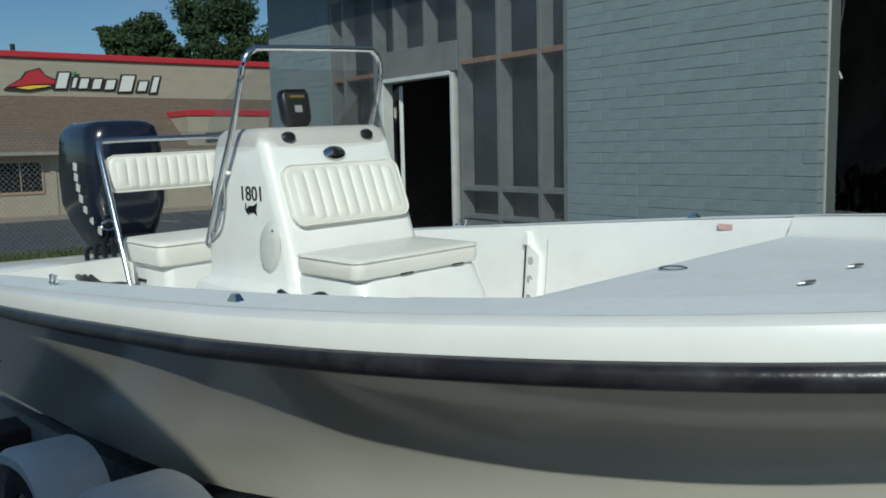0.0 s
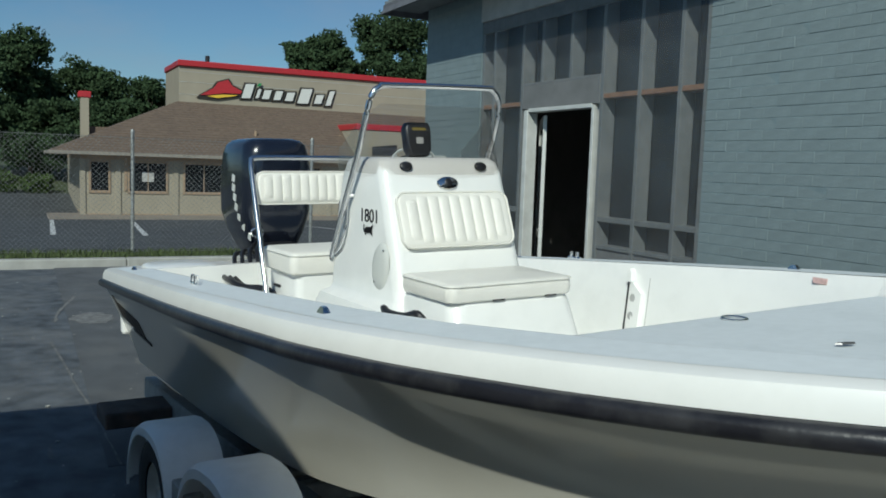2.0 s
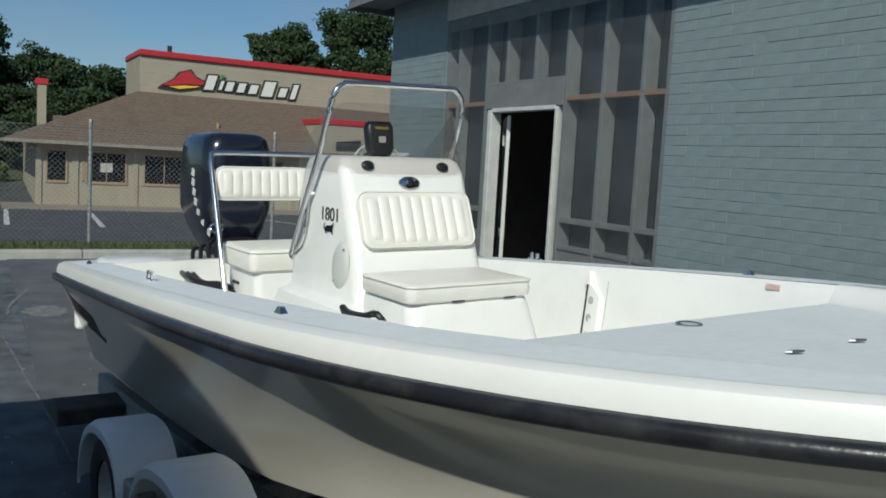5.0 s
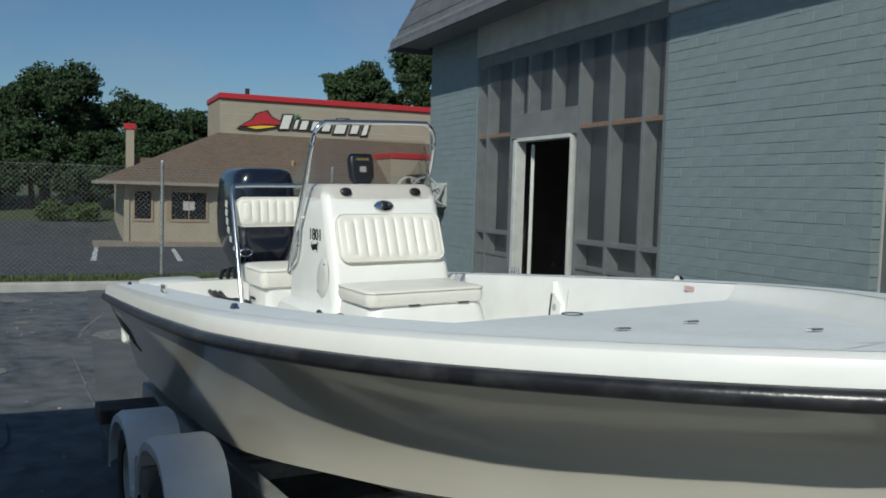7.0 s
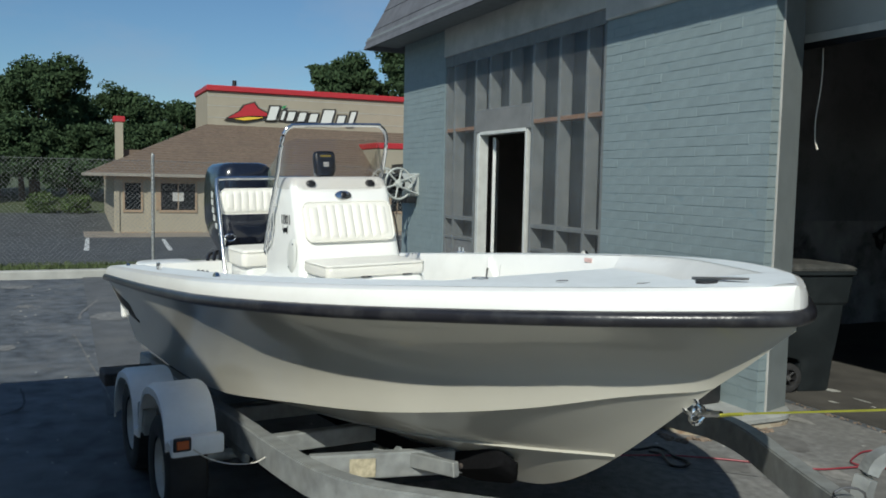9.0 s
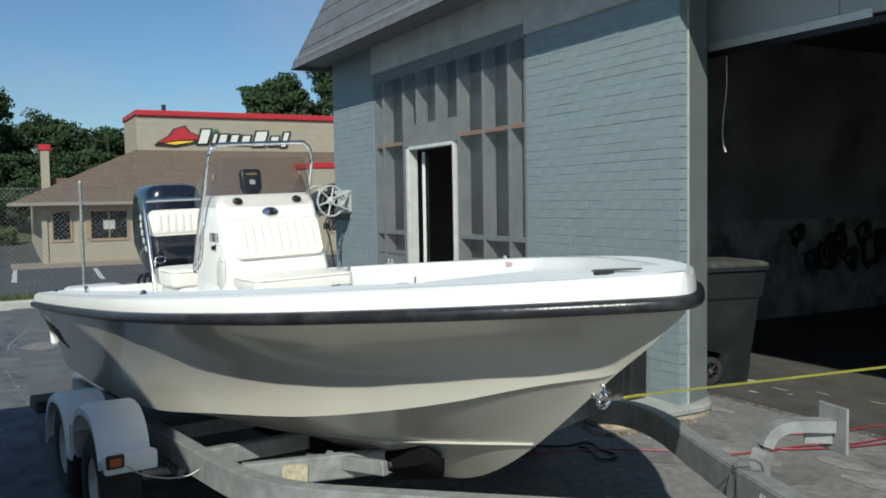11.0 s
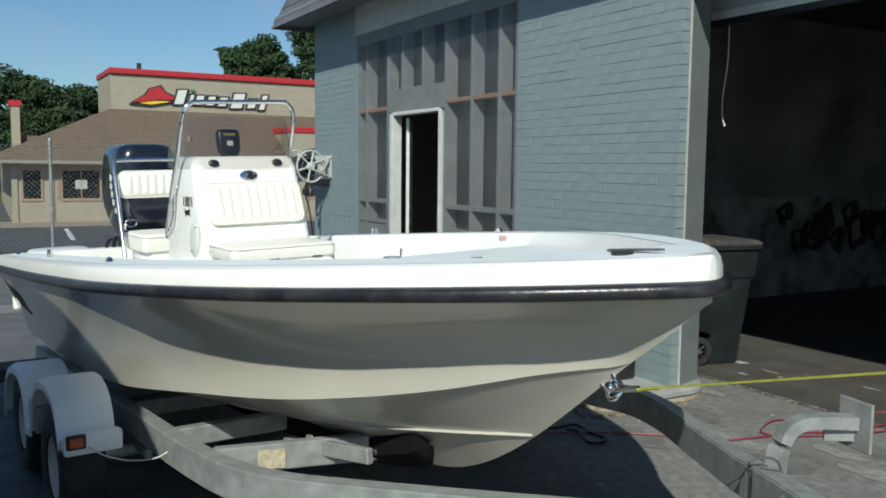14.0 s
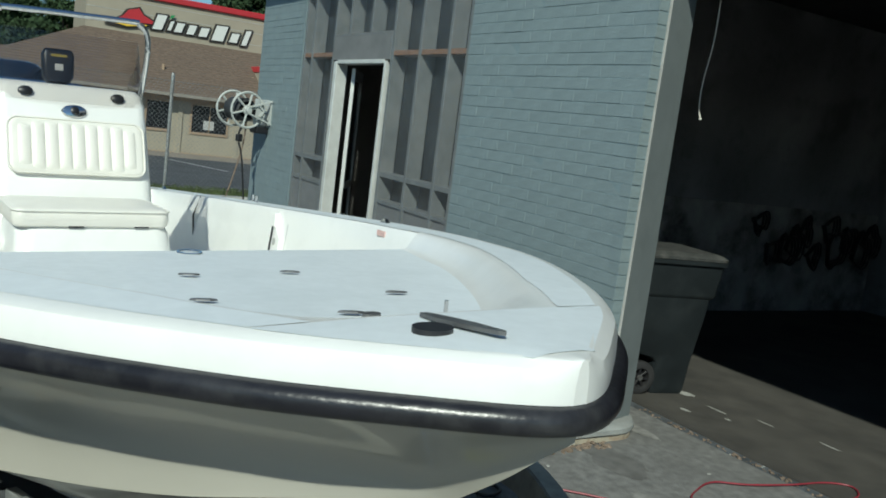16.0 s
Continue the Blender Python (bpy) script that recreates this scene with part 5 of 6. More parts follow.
# ---- strap, cords, bin, reel ----
def build_site():
    eye = BOAT_AT @ Vector((3.01, 0.0, 1.013))
    way = Vector((0.9495, 0.172, 0.2625))
    end = eye + way * 5.6
    path = [eye + way * (5.6 * k / 14) - Vector((0, 0, 0.012 * math.sin(math.pi * k / 14))) for k in range(15)]
    st = thing("tow_strap", Matrix.Translation(eye), "yellow webbing strap hooked to the bow eye", "strap")
    part("webbing", tube([p - eye for p in path], section=[(-0.002, -0.003), (0.002, -0.003), (0.002, 0.003), (-0.002, 0.003)]), M_STRAP, st)
    part("hook", tube([Vector((-0.02, 0, -0.005)), Vector((0.03, 0.005, 0.01)), Vector((0.07, 0.01, 0.02))], 0.010, 8), M_STEEL, st, "steel hook", True)
    part("knot", tube([Vector((0.06, 0.008, 0.012)), Vector((0.10, 0.015, 0.026)), Vector((0.15, 0.0225, 0.0395))], 0.006, 6), M_STRAP, st, "folded frayed end")
    solo("steel_post", tube([(end.x, end.y, 0), (end.x, end.y, end.z + 0.3)], 0.06, 12), M_GALV, "plain steel post holding the strap", "post", shade=True)
    random.seed(3)
    pts = [(-2.45, 3.3), (-2.20, 4.10), (-2.04, 4.40), (-1.84, 4.66), (-1.62, 4.90), (-1.56, 5.12), (-1.50, 5.45), (-1.38, 5.71), (-1.34, 5.97), (-1.36, 6.30), (-1.47, 6.42), (-1.56, 6.30), (-1.60, 6.03), (-1.67, 5.75), (-1.755, 5.56), (-1.705, 5.38), (-1.61, 5.24), (-1.48, 5.34), (-1.33, 5.68), (-1.20, 6.2), (-1.0, 6.8), (-0.6, 7.6)]
    solo("extension_cord", tube(smooth_path([(x, y, 0.02) for x, y in pts], 6), 0.0055, 6), M_CORD, "red extension cord lying loose on the concrete", "cord", shade=True)
    pts = [(-2.75, 3.75), (-2.44, 3.92), (-2.32, 4.10), (-2.32, 4.25), (-2.22, 4.27), (-2.14, 4.24), (-1.99, 4.25), (-1.94, 4.17), (-1.98, 4.11), (-2.08, 4.15), (-2.19, 4.19), (-2.26, 4.15)]
    solo("power_cable", tube(smooth_path([(x, y, 0.022) for x, y in pts], 5), 0.009, 6), M_BLACK, "black cord end lying on the concrete", "cord", shade=True)
    # crack filled with dirt across the lot, pale scuffs and a dark oil patch
    def strip(path, w0, z=0.0045, seed=1):
        rng = np.random.RandomState(seed)
        fine = smooth_path([(x, y, z) for x, y in path], 9)
        rings = []
        for i, p in enumerate(fine):
            t = (fine[min(i + 1, len(fine) - 1)] - fine[max(i - 1, 0)]).normalized()
            n = Vector((-t.y, t.x, 0))
            w = w0 * rng.uniform(0.25, 1.0)
            p = p + n * rng.uniform(-0.25, 0.25) * w0
            rings.append([p - n * w, p + n * w * rng.uniform(0.4, 1.0)])
        return loft(rings, False, False)

    def blot(cx, cy, rx, ry, z, seed):
        rng = np.random.RandomState(seed)
        bm = bmesh.new()
        r = 1.0
        ring = []
        for k in range(40):
            r = 0.72 * r + 0.28 * rng.uniform(0.45, 1.4)
            a = 2 * math.pi * k / 40
            ring.append(bm.verts.new((cx + rx * r * math.cos(a), cy + ry * r * math.sin(a), z)))
        bm.faces.new(ring)
        return bm

    for k, (path, w) in enumerate((([(-10.58, 1.09), (-9.9, 0.95), (-9.36, 0.86), (-8.9, 0.83)], 0.03), ([(-7.9, 0.76), (-7.05, 0.83), (-6.33, 0.88), (-5.73, 0.93), (-5.2, 0.97), (-4.4, 1.02)], 0.014))):
        solo("ground_crack", strip(path, w, 0.0062, k), M_DUST, "dirt-filled crack in the asphalt", "crack", kind="structure")
    for k, (path, w) in enumerate((([(-4.05, -0.25), (-4.25, -0.05), (-4.52, 0.14), (-4.83, 0.37), (-5.46, 0.34)], 0.018), ([(-6.6, -1.2), (-7.4, -0.6), (-9.0, -0.9), (-11, -0.4)], 0.012), ([(-3.6, 3.4), (-3.0, 4.1), (-2.2, 4.0), (-1.5, 4.6), (-0.8, 4.5)], 0.006))):
        solo("ground_crack", strip(path, w, 0.0085 if k == 2 else 0.0062, 9 + k), M_TAR, "dark crack in the ground", "crack", kind="structure")
    for k, (x, y, rx, ry) in enumerate(((-12.34, -0.01, 0.22, 0.24), (-7.27, 0.14, 0.16, 0.10), (-9.05, 1.2, 0.35, 0.22), (-6.48, -0.05, 0.05, 0.035), (-10.2, 0.2, 0.12, 0.10), (-8.3, -0.7, 0.09, 0.06), (-4.75, 0.67, 0.14, 0.015), (-11.4, 2.2, 0.3, 0.2), (-6.9, 1.45, 0.16, 0.08))):
        solo("pale_scuff", blot(x, y, rx, ry, 0.0058 if y < 0.95 else 0.0072, 20 + k), M_DUST, "pale worn scuff on the asphalt", "stain", kind="structure")
    for k, (x, y, rx, ry) in enumerate(((-2.2, 5.2, 0.3, 0.14), (-1.2, 4.9, 0.22, 0.3), (-0.9, 5.6, 0.3, 0.12), (-2.0, 4.5, 0.25, 0.12))):
        solo("oil_stain", blot(x, y, rx, ry, 0.0088, 50 + k), M_STAINC, "dark stain on the concrete", "stain", kind="structure")
    for k, (x, y, rx, ry) in enumerate(((-1.55, 5.0, 0.28, 0.08), (-1.15, 5.35, 0.2, 0.07), (-0.7, 5.2, 0.3, 0.1), (-2.55, 5.75, 0.2, 0.06))):
        solo("pale_scuff", blot(x, y, rx, ry, 0.0092, 60 + k), M_SCRAPE, "pale scraped patch on the concrete", "stain", kind="structure")
    for k, (x, y, rx, ry) in enumerate(((-3.10, 6.76, 0.07, 0.05), (-2.80, 6.43, 0.05, 0.02), (-2.75, 6.70, 0.10, 0.012), (-2.45, 6.86, 0.08, 0.01), (-1.98, 6.95, 0.09, 0.012), (-2.57, 6.61, 0.03, 0.015))):
        solo("pale_scuff", blot(x, y, rx, ry, 0.0148, 80 + k), M_KERB, "crumb of pale mortar on the garage floor", "stain", kind="structure")
    # raised broken footing at the pier
    ft = thing("pier_footing", pose(0, 0, 0), "pale broken concrete footing with rust-streaked sides round the pier", "footing")
    rng = np.random.RandomState(12)
    rough = [[(x + rng.uniform(-.012, .012), y + rng.uniform(-.012, .012), z) for x, y, z in ring_rect(-3.72, -2.43, 4.60, 5.70, zz, 0.26, 6)] for zz in (-0.02, 0.045)]
    part("base", loft(rough), M_FOOT, ft, "rust-streaked side of the footing", False)
    part("slab", loft([[(x, y, z) for x, y, z in ring_rect(-3.75 + i, -2.42 - i, 4.57 + i, 5.72, zz, 0.28, 6)] for zz, i in ((0.045, 0.01), (0.055, 0.0), (0.085, 0.0), (0.10, 0.02))]), M_SLAB, ft, "worn grey slab", shade=True)
    tub = thing("black_box", pose(-2.99, 5.17, 0.10, 0, 0, 4), "black plastic box standing against the brick pier", "box")
    part("shell", loft([ring_rect(-w, w, -0.09, 0.09, z, 0.03) for z, w in ((0.0, 0.15), (0.02, 0.165), (0.40, 0.175), (0.44, 0.16))]), M_BLACK, tub, shade=True)
    part("panel", box((-0.11, -0.096, 0.06), (0.09, -0.088, 0.34), 0.004), M_BIN, tub, "dull black panel on its front")
    vs = bmesh.new()
    for k in range(260):
        a = random.random()
        x, y = ((-3.7 + 1.25 * a, 4.50 + random.uniform(-.05, .05)), (-2.40 + random.uniform(-.04, .05), 4.5 + 0.85 * a), (-2.9 + 1.6 * a, 6.10 + random.uniform(-.03, .03)))[k % 3]
        s = random.uniform(0.006, 0.026) if k % 3 < 2 else random.uniform(0.004, 0.013)
        bmesh.ops.create_icosphere(vs, subdivisions=1, radius=s, matrix=pose(x, y, s * 0.5, 20 * random.random(), 30 * random.random(), 360 * random.random()) @ Matrix.Diagonal((1.4, 1, 0.6, 1)))
    solo("rubble", vs, M_RUST, "rust-brown rubble and crumbs round the footing", "rubble", kind="stuff")
    vs = bmesh.new()
    for k in range(620):
        x, y = (random.uniform(-13, -3), random.uniform(-2.5, 3)) if k % 5 < 2 else (random.uniform(-4, 0.5), random.uniform(3.2, 8))
        s = random.uniform(0.003, 0.008) if k % 12 else random.uniform(0.008, 0.014)
        bmesh.ops.create_icosphere(vs, subdivisions=1, radius=s, matrix=pose(x, y, s * 0.4, 0, 0, 360 * random.random()) @ Matrix.Diagonal((1.5, 1, 0.5, 1)))
    solo("litter", vs, M_KERB, "small pale stones and crumbs on the ground", "stones", kind="stuff")


build_site()


def build_bin():
    b = thing("wheeled_bin", pose(-3.37, 6.536, 0.012, 0, 0, -11), "dark green plastic wheeled rubbish bin with a dusty lid", "bin")

    def ring(z, w, back, front, r=0.03):
        return ring_rect(-w / 2, w / 2, back, front, z, r)

    rings = [ring(0.0, 0.42, -0.06, 0.225), ring(0.02, 0.44, -0.07, 0.235), ring(0.25, 0.47, -0.07, 0.25), ring(0.29, 0.475, -0.12, 0.255), ring(0.32, 0.48, -0.245, 0.26), ring(0.62, 0.53, -0.275, 0.295), ring(0.76, 0.55, -0.285, 0.305), ring(0.775, 0.58, -0.30, 0.33), ring(0.79, 0.585, -0.305, 0.335), ring(1.04, 0.62, -0.325, 0.36)]
    part("body", loft(rings), M_BIN, b, shade=True)
    part("rim", loft([ring(z, w, -0.345, f, 0.04) for z, w, f in ((1.02, 0.63, 0.365), (1.022, 0.665, 0.38), (1.05, 0.665, 0.38), (1.055, 0.64, 0.37))]), M_BIN, b, "thick moulded rim", True)
    part("lid", loft([ring(z, w, -0.36, f, 0.05) for z, w, f in ((1.056, 0.66, 0.375), (1.075, 0.665, 0.385), (1.10, 0.60, 0.34), (1.108, 0.5, 0.28))]), M_DUSTLID, b, "dusty pale-edged lid", True)
    part("axle", tube([(-0.24, -0.185, 0.125), (0.24, -0.185, 0.125)], 0.012, 8), M_BLACK, b, shade=True)
    for x in (-0.215, 0.215):
        w = part("wheel", lathe([(0.075, -0.03), (0.10, -0.034), (0.125, -0.024), (0.128, 0.0), (0.125, 0.024), (0.10, 0.034), (0.075, 0.03), (0.07, 0.0), (0.075, -0.03)], 28, "x"), M_TYRE, b, shade=True)
        w.location = (x, -0.185, 0.128)
        part("hub", lathe([(0.0, -0.03), (0.02, -0.032), (0.026, 0.0), (0.02, 0.032), (0.0, 0.03)], 14, "x"), M_LATCH, w, "grey wheel hub", True)
        for k in range(7):
            part("spoke", box((-0.018, -0.009, 0.018), (0.018, 0.009, 0.078), 0.003), M_BLACK, w).matrix_local = pose(0, 0, 0, 360 / 7 * k, 0, 0)
    part("handle", tube([(-0.27, -0.34, 0.98), (-0.26, -0.40, 0.985), (0.26, -0.40, 0.985), (0.27, -0.34, 0.98)], 0.014, 8), M_BIN, b, shade=True)


build_bin()


def build_reel():
    r = thing("hose_reel", pose(-9.11, 5.0, 1.715, 0, 0, 100) @ Matrix.Scale(1.17, 4), "pale grey spoked hose reel mounted on the brick pier", "hose reel")
    for y in (0.0, 0.34):
        bm = bmesh.new()
        add_tube(bm, [(0.185 * math.cos(a), y, 0.185 * math.sin(a)) for a in [k * math.pi / 16 for k in range(32)]], 0.013, 8, True)
        add_tube(bm, [(0.04 * math.cos(a), y, 0.04 * math.sin(a)) for a in [k * math.pi / 8 for k in range(16)]], 0.014, 6, True)
        for k in range(6):
            a = 2 * math.pi * k / 6 + 0.3
            add_tube(bm, [(0.04 * math.cos(a), y, 0.04 * math.sin(a)), (0.18 * math.cos(a), y, 0.18 * math.sin(a))], 0.012, 6)
        part("spoked_rim", bm, M_REEL, r, shade=True)
    part("drum", lathe([(0.09, 0.02), (0.125, 0.05), (0.12, 0.12), (0.127, 0.2), (0.12, 0.27), (0.125, 0.31), (0.09, 0.32)], 24, "y"), M_TAR, r, "dark coiled hose", True)
    bm = bmesh.new()
    for p, q in (((-0.01, 0.03), (0.27, 0.12)), ((-0.01, -0.03), (0.27, -0.13)), ((0.265, 0.13), (0.265, -0.14)), ((0.12, 0.05), (0.17, 0.0)), ((0.17, 0.0), (0.12, -0.06))):
        add_tube(bm, [(p[0], -0.035, p[1]), (q[0], -0.035, q[1])], section=[(-0.02, -0.008), (0.02, -0.008), (0.02, 0.008), (-0.02, 0.008)])
    part("bracket", bm, M_REEL, r, "pressed metal v-shaped bracket")
    part("hub", lathe([(0.0, -0.05), (0.03, -0.048), (0.035, -0.03), (0.035, 0.36), (0.0, 0.362)], 14, "y"), M_REEL, r, shade=True)
    part("wall_plate", box((0.265, -0.05, -0.15), (0.29, 0.36, 0.13), 0.005), M_REEL, r, "pale plate fixed to the brick")
    part("swivel_body", box((0.12, 0.0, -0.235), (0.27, 0.16, -0.16), 0.02, 2), M_BLACK, r, "dark swivel body under the drum")
    hose = smooth_path([(0.0, 0.02, -0.12), (-0.07, 0.02, -0.28), (-0.01, 0.02, -0.5), (0.05, 0.02, -0.9), (0.10, 0.02, -1.3), (0.25, -0.05, -1.45)], 5)
    part("hose", tube(hose, 0.010, 8), M_BLACK, r, "dark hose hanging down", True)
    hose = smooth_path([(0.02, 0.04, -0.12), (0.0, 0.03, -0.35), (-0.06, 0.02, -0.6), (-0.20, 0.0, -1.05), (-0.42, -0.1, -1.45)], 5)
    part("hose", tube(hose, 0.009, 8), M_RUST, r, "tan air hose hanging down", True)
    part("valve", box((-0.09, -0.01, -0.34), (-0.03, 0.05, -0.26), 0.01), M_BLACK, r)


build_reel()


# ---- the van whose shadow lies on the lot ----
def build_van():
    v = thing("box_truck", pose(-3.13, -2.35, 0), "white high-roofed truck parked beside the trailer", "truck")
    side = [(0.0, 0.5), (0.0, 1.2), (0.0, 2.47), (0.05, 2.56), (1.0, 2.60), (2.0, 2.60), (2.5, 2.56), (2.93, 2.50), (3.3, 2.42), (3.65, 2.15), (3.95, 1.8), (4.4, 1.15), (5.1, 1.0), (5.1, 0.5)]
    rings = []
    for y, i, cut in ((0.0, 1.0, 0.0), (0.04, 0.0, 0.0), (1.80, 0.0, 0.0), (2.05, 0.3, 0.04), (2.22, 0.75, 0.14), (2.3, 1.0, 0.28)):
        rings.append([(x + cut * max(0.0, 1 - x), y, z - (i * float(np.interp(x, [0.0, 1.0, 2.2], [0.30, 0.22, 0.115])) if z > 1.3 else 0)) for x, z in side])
    part("body", loft(rings), M_VAN, v, shade=True)
    for lo, hi in (((0.5, 2.285, 1.3), (1.5, 2.304, 2.0)), ((1.62, 2.285, 1.3), (2.6, 2.304, 2.0)), ((2.75, 2.285, 1.25), (3.6, 2.304, 1.95)), ((3.66, 2.285, 1.22), (4.1, 2.304, 1.55))):
        part("window", box(lo, hi, 0.0), M_BLACK, v, "dark tinted side window")
    for x in (0.75, 4.45):
        for y in (0.15, 2.15):
            w = part("wheel", lathe([(0.0, -0.1), (0.2, -0.1), (0.3, -0.11), (0.33, -0.08), (0.33, 0.08), (0.3, 0.11), (0.2, 0.1), (0.0, 0.1)], 28, "y"), M_TYRE, v, shade=True)
            w.location = (x, y, 0.33)


build_van()


# ---- fence ----
def build_fence():
    f = thing("chain_link_fence", pose(-14.6, 0, 0.10), "galvanised chain-link fence with round posts", "fence")
    for k in range(-6, 8):
        y = -0.585 + 2.78 * k + (0.33 if k == 2 else 0)
        p = part("post", tube([(0, y, -0.1), (0, y, 2.02)], 0.03, 10), M_GALV, f, "round galvanised fence post", True)
        part("cap", lathe([(0.034, 2.01), (0.034, 2.04), (0.02, 2.07), (0.0, 2.075)], 12, "z"), M_GALV, p, shade=True).location = (0, y, 0)
        for z in (0.25, 0.6, 1.0, 1.4, 1.8):
            part("tie_band", lathe([(0.033, z), (0.036, z + 0.005), (0.036, z + 0.025), (0.033, z + 0.03)], 12, "z"), M_GALV, p).location = (0, y, 0)
    vs, fs = [], []

    def wire(a, b, r):
        a, b = Vector(a), Vector(b)
        t = (b - a).normalized()
        s = t.cross(Vector((1, 0, 0))).normalized() * r
        u = Vector((r, 0, 0))
        n = len(vs)
        vs.extend([a + s, a + u, a - s, a - u, b + s, b + u, b - s, b - u])
        fs.extend([(n + k, n + (k + 1) % 4, n + 4 + (k + 1) % 4, n + 4 + k) for k in range(4)])

    h0, h1, y0, y1, step = 0.03, 1.93, -16.0, 19.0, 0.085
    y = y0 - (h1 - h0)
    while y < y1:
        a, b = (y, h0), (y + h1 - h0, h1)
        wire((0.035, a[0], a[1]), (0.035, b[0], b[1]), 0.0022)
        wire((0.039, a[0], h1), (0.039, b[0], h0), 0.0022)
        y += step
    wire((0.037, y0, h1), (0.037, y1, h1), 0.004)
    wire((0.037, y0, h0), (0.037, y1, h0), 0.004)
    y = y0
    while y < y1:
        wire((0.037, y, h1), (0.037, y, h1 + 0.03), 0.0028)
        y += step
    me = bpy.data.meshes.new("wire_mesh")
    me.from_pydata([tuple(v) for v in vs], [], fs)
    me.materials.append(M_WIRE)
    ob = new("wire_mesh", me)
    ob.parent = f
    tagged(ob, "woven diamond wire mesh", kind="stuff")


build_fence()


# ---- the restaurant across the lot ----
def build_restaurant():
    gx = -0.95
    R = thing("restaurant", pose(-39.3, 0, 0), "cream stucco restaurant with brown shingle roof and red parapet caps", "building")
    wall = part("wall", box((-12, 2.8, gx - 0.3), (0, 24, 1.9)), M_CREAM, R, "cream stucco front wall")
    part("base_trim", box((-12.02, 2.78, gx - 0.3), (0.03, 24.02, gx + 0.14)), M_TAN, R)
    part("frieze", box((-12.02, 2.78, 1.55), (0.04, 24.02, 1.95)), M_TAN, R, "brown frieze under the eave")
    for y in (2.86, 4.3, 6.75, 9.3, 11.3, 14.0):
        part("pilaster", box((0.0, y - 0.12, gx), (0.06, y + 0.12, 1.56), 0.01), M_CREAM, R)
    for y0, y1 in ((3.2, 3.9), (4.78, 6.32), (7.16, 8.82), (9.8, 10.8), (11.85, 13.5), (16.2, 18.2)):
        w = part("window", box((0.0, y0 - 0.09, 0.08), (0.05, y1 + 0.09, 0.2), 0.01), M_TAN, R, "dark restaurant window with brown frame")
        part("sill", box((0.0, y0 - 0.09, 1.44), (0.05, y1 + 0.09, 1.54), 0.01), M_TAN, w)
        for yy in (y0 - 0.09, y1):
            part("frame", box((0.0, yy, 0.2), (0.05, yy + 0.09, 1.44), 0.008), M_TAN, w)
        part("pane", box((-0.01, y0, 0.2), (0.015, y1, 1.44)), material("dark_window", (0.012, 0.014, 0.016), 0.12, vary=0.1) if y0 == 3.2 else bpy.data.materials["dark_window"], w)
        if y1 - y0 > 1.2:
            m = (y0 + y1) / 2
            part("mullion", box((0.012, m - 0.02, 0.2), (0.03, m + 0.02, 1.44)), M_TAN, w)
    for y0, dz in ((5.3, 0.62), (12.4, 0.35)):
        part("poster", box((0.016, y0, dz), (0.022, y0 + 0.5, dz + 0.42)), M_LINTEL, R, "pale poster in the window")
    part("light_well", box((0.0, 4.55, 0.2), (0.06, 4.68, 1.7), 0.01), M_TAN, R)
    part("walkway", box((-1.0, 1.45, gx - 0.4), (3.0, 24, gx + 0.10), 0.02), M_WALKWAY, R, "grey concrete walk along the front")
    # hipped lower roof
    e = 1.86
    bm = bmesh.new()
    a = [bm.verts.new(p) for p in ((0.75, 1.6, e), (0.75, 25.5, e), (-3.75, 25.5, 4.5), (-3.75, 7.45, 4.5), (-9.0, 1.6, e), (-9, 7.45, 4.5))]
    bm.faces.new((a[0], a[1], a[2], a[3]))
    bm.faces.new((a[0], a[3], a[5], a[4]))
    roof = part("roof", bm, M_SHINGLE, R, "brown asphalt shingle hip roof")
    # shingle courses
    n = 22
    for k in range(n):
        t = k / n
        x, z, y = 0.75 - 4.5 * t, e + (4.5 - e) * t, 1.6 + 5.85 * t
        part("shingle_course", loft([[(x + 0.02, yy, z + 0.0), (x + 0.02, yy, z + 0.03), (x - 4.5 / n, yy + up, z + (4.5 - e) / n + 0.008)] for yy, up in ((y, 5.85 / n), (25.5, 0))]), M_SHINGLE, roof)
    part("fascia", box((0.70, 1.55, e - 0.12), (0.78, 25.5, e + 0.02)), M_FASCIA, R, "pale gutter along the eave")
    part("fascia", box((-9.0, 1.53, e - 0.12), (0.74, 1.60, e + 0.02)), M_FASCIA, R)
    part("soffit", box((-9.0, 1.6, e - 0.14), (0.72, 25.4, e - 0.10)), M_TAN, R)
    for y, x in ((10.6, -1.0), (15.0, -1.4)):
        part("vent_pipe", tube([(x, y, 2.7), (x, y, 3.15)], 0.07, 8), M_TAN, R)
    # parapet with the sign
    part("parapet", box((-8, 7.45, 4.3), (-3.7, 26, 6.2)), M_CREAM, R, "cream parapet wall")
    part("parapet_cap", box((-8.05, 7.38, 6.2), (-3.55, 26, 6.5), 0.04), M_RED, R, "red metal parapet cap")
    for z in (4.85, 5.45, 5.95):
        part("reveal", box((-3.71, 7.44, z), (-3.69, 26, z + 0.025)), M_KERB, R)
    part("vent_pipe", tube([(-4.2, 8.9, 6.4), (-4.2, 8.9, 6.85)], 0.11, 10), M_BLACK, R)
    part("low_parapet", box((-3.0, 15.2, 1.5), (0.5, 19.3, 3.4)), M_CREAM, R, "cream entrance parapet")
    part("low_parapet_cap", box((-3.0, 15.15, 3.4), (0.56, 19.35, 3.7), 0.03), M_RED, R, "red metal cap")
    part("chimney", box((-5.2, 3.06, 1.8), (-4.6, 3.43, 4.45)), M_CREAM, R, "cream end pier with a red cap")
    part("chimney_cap", box((-5.25, 2.96, 4.45), (-4.55, 3.53, 4.75), 0.03), M_RED, R)
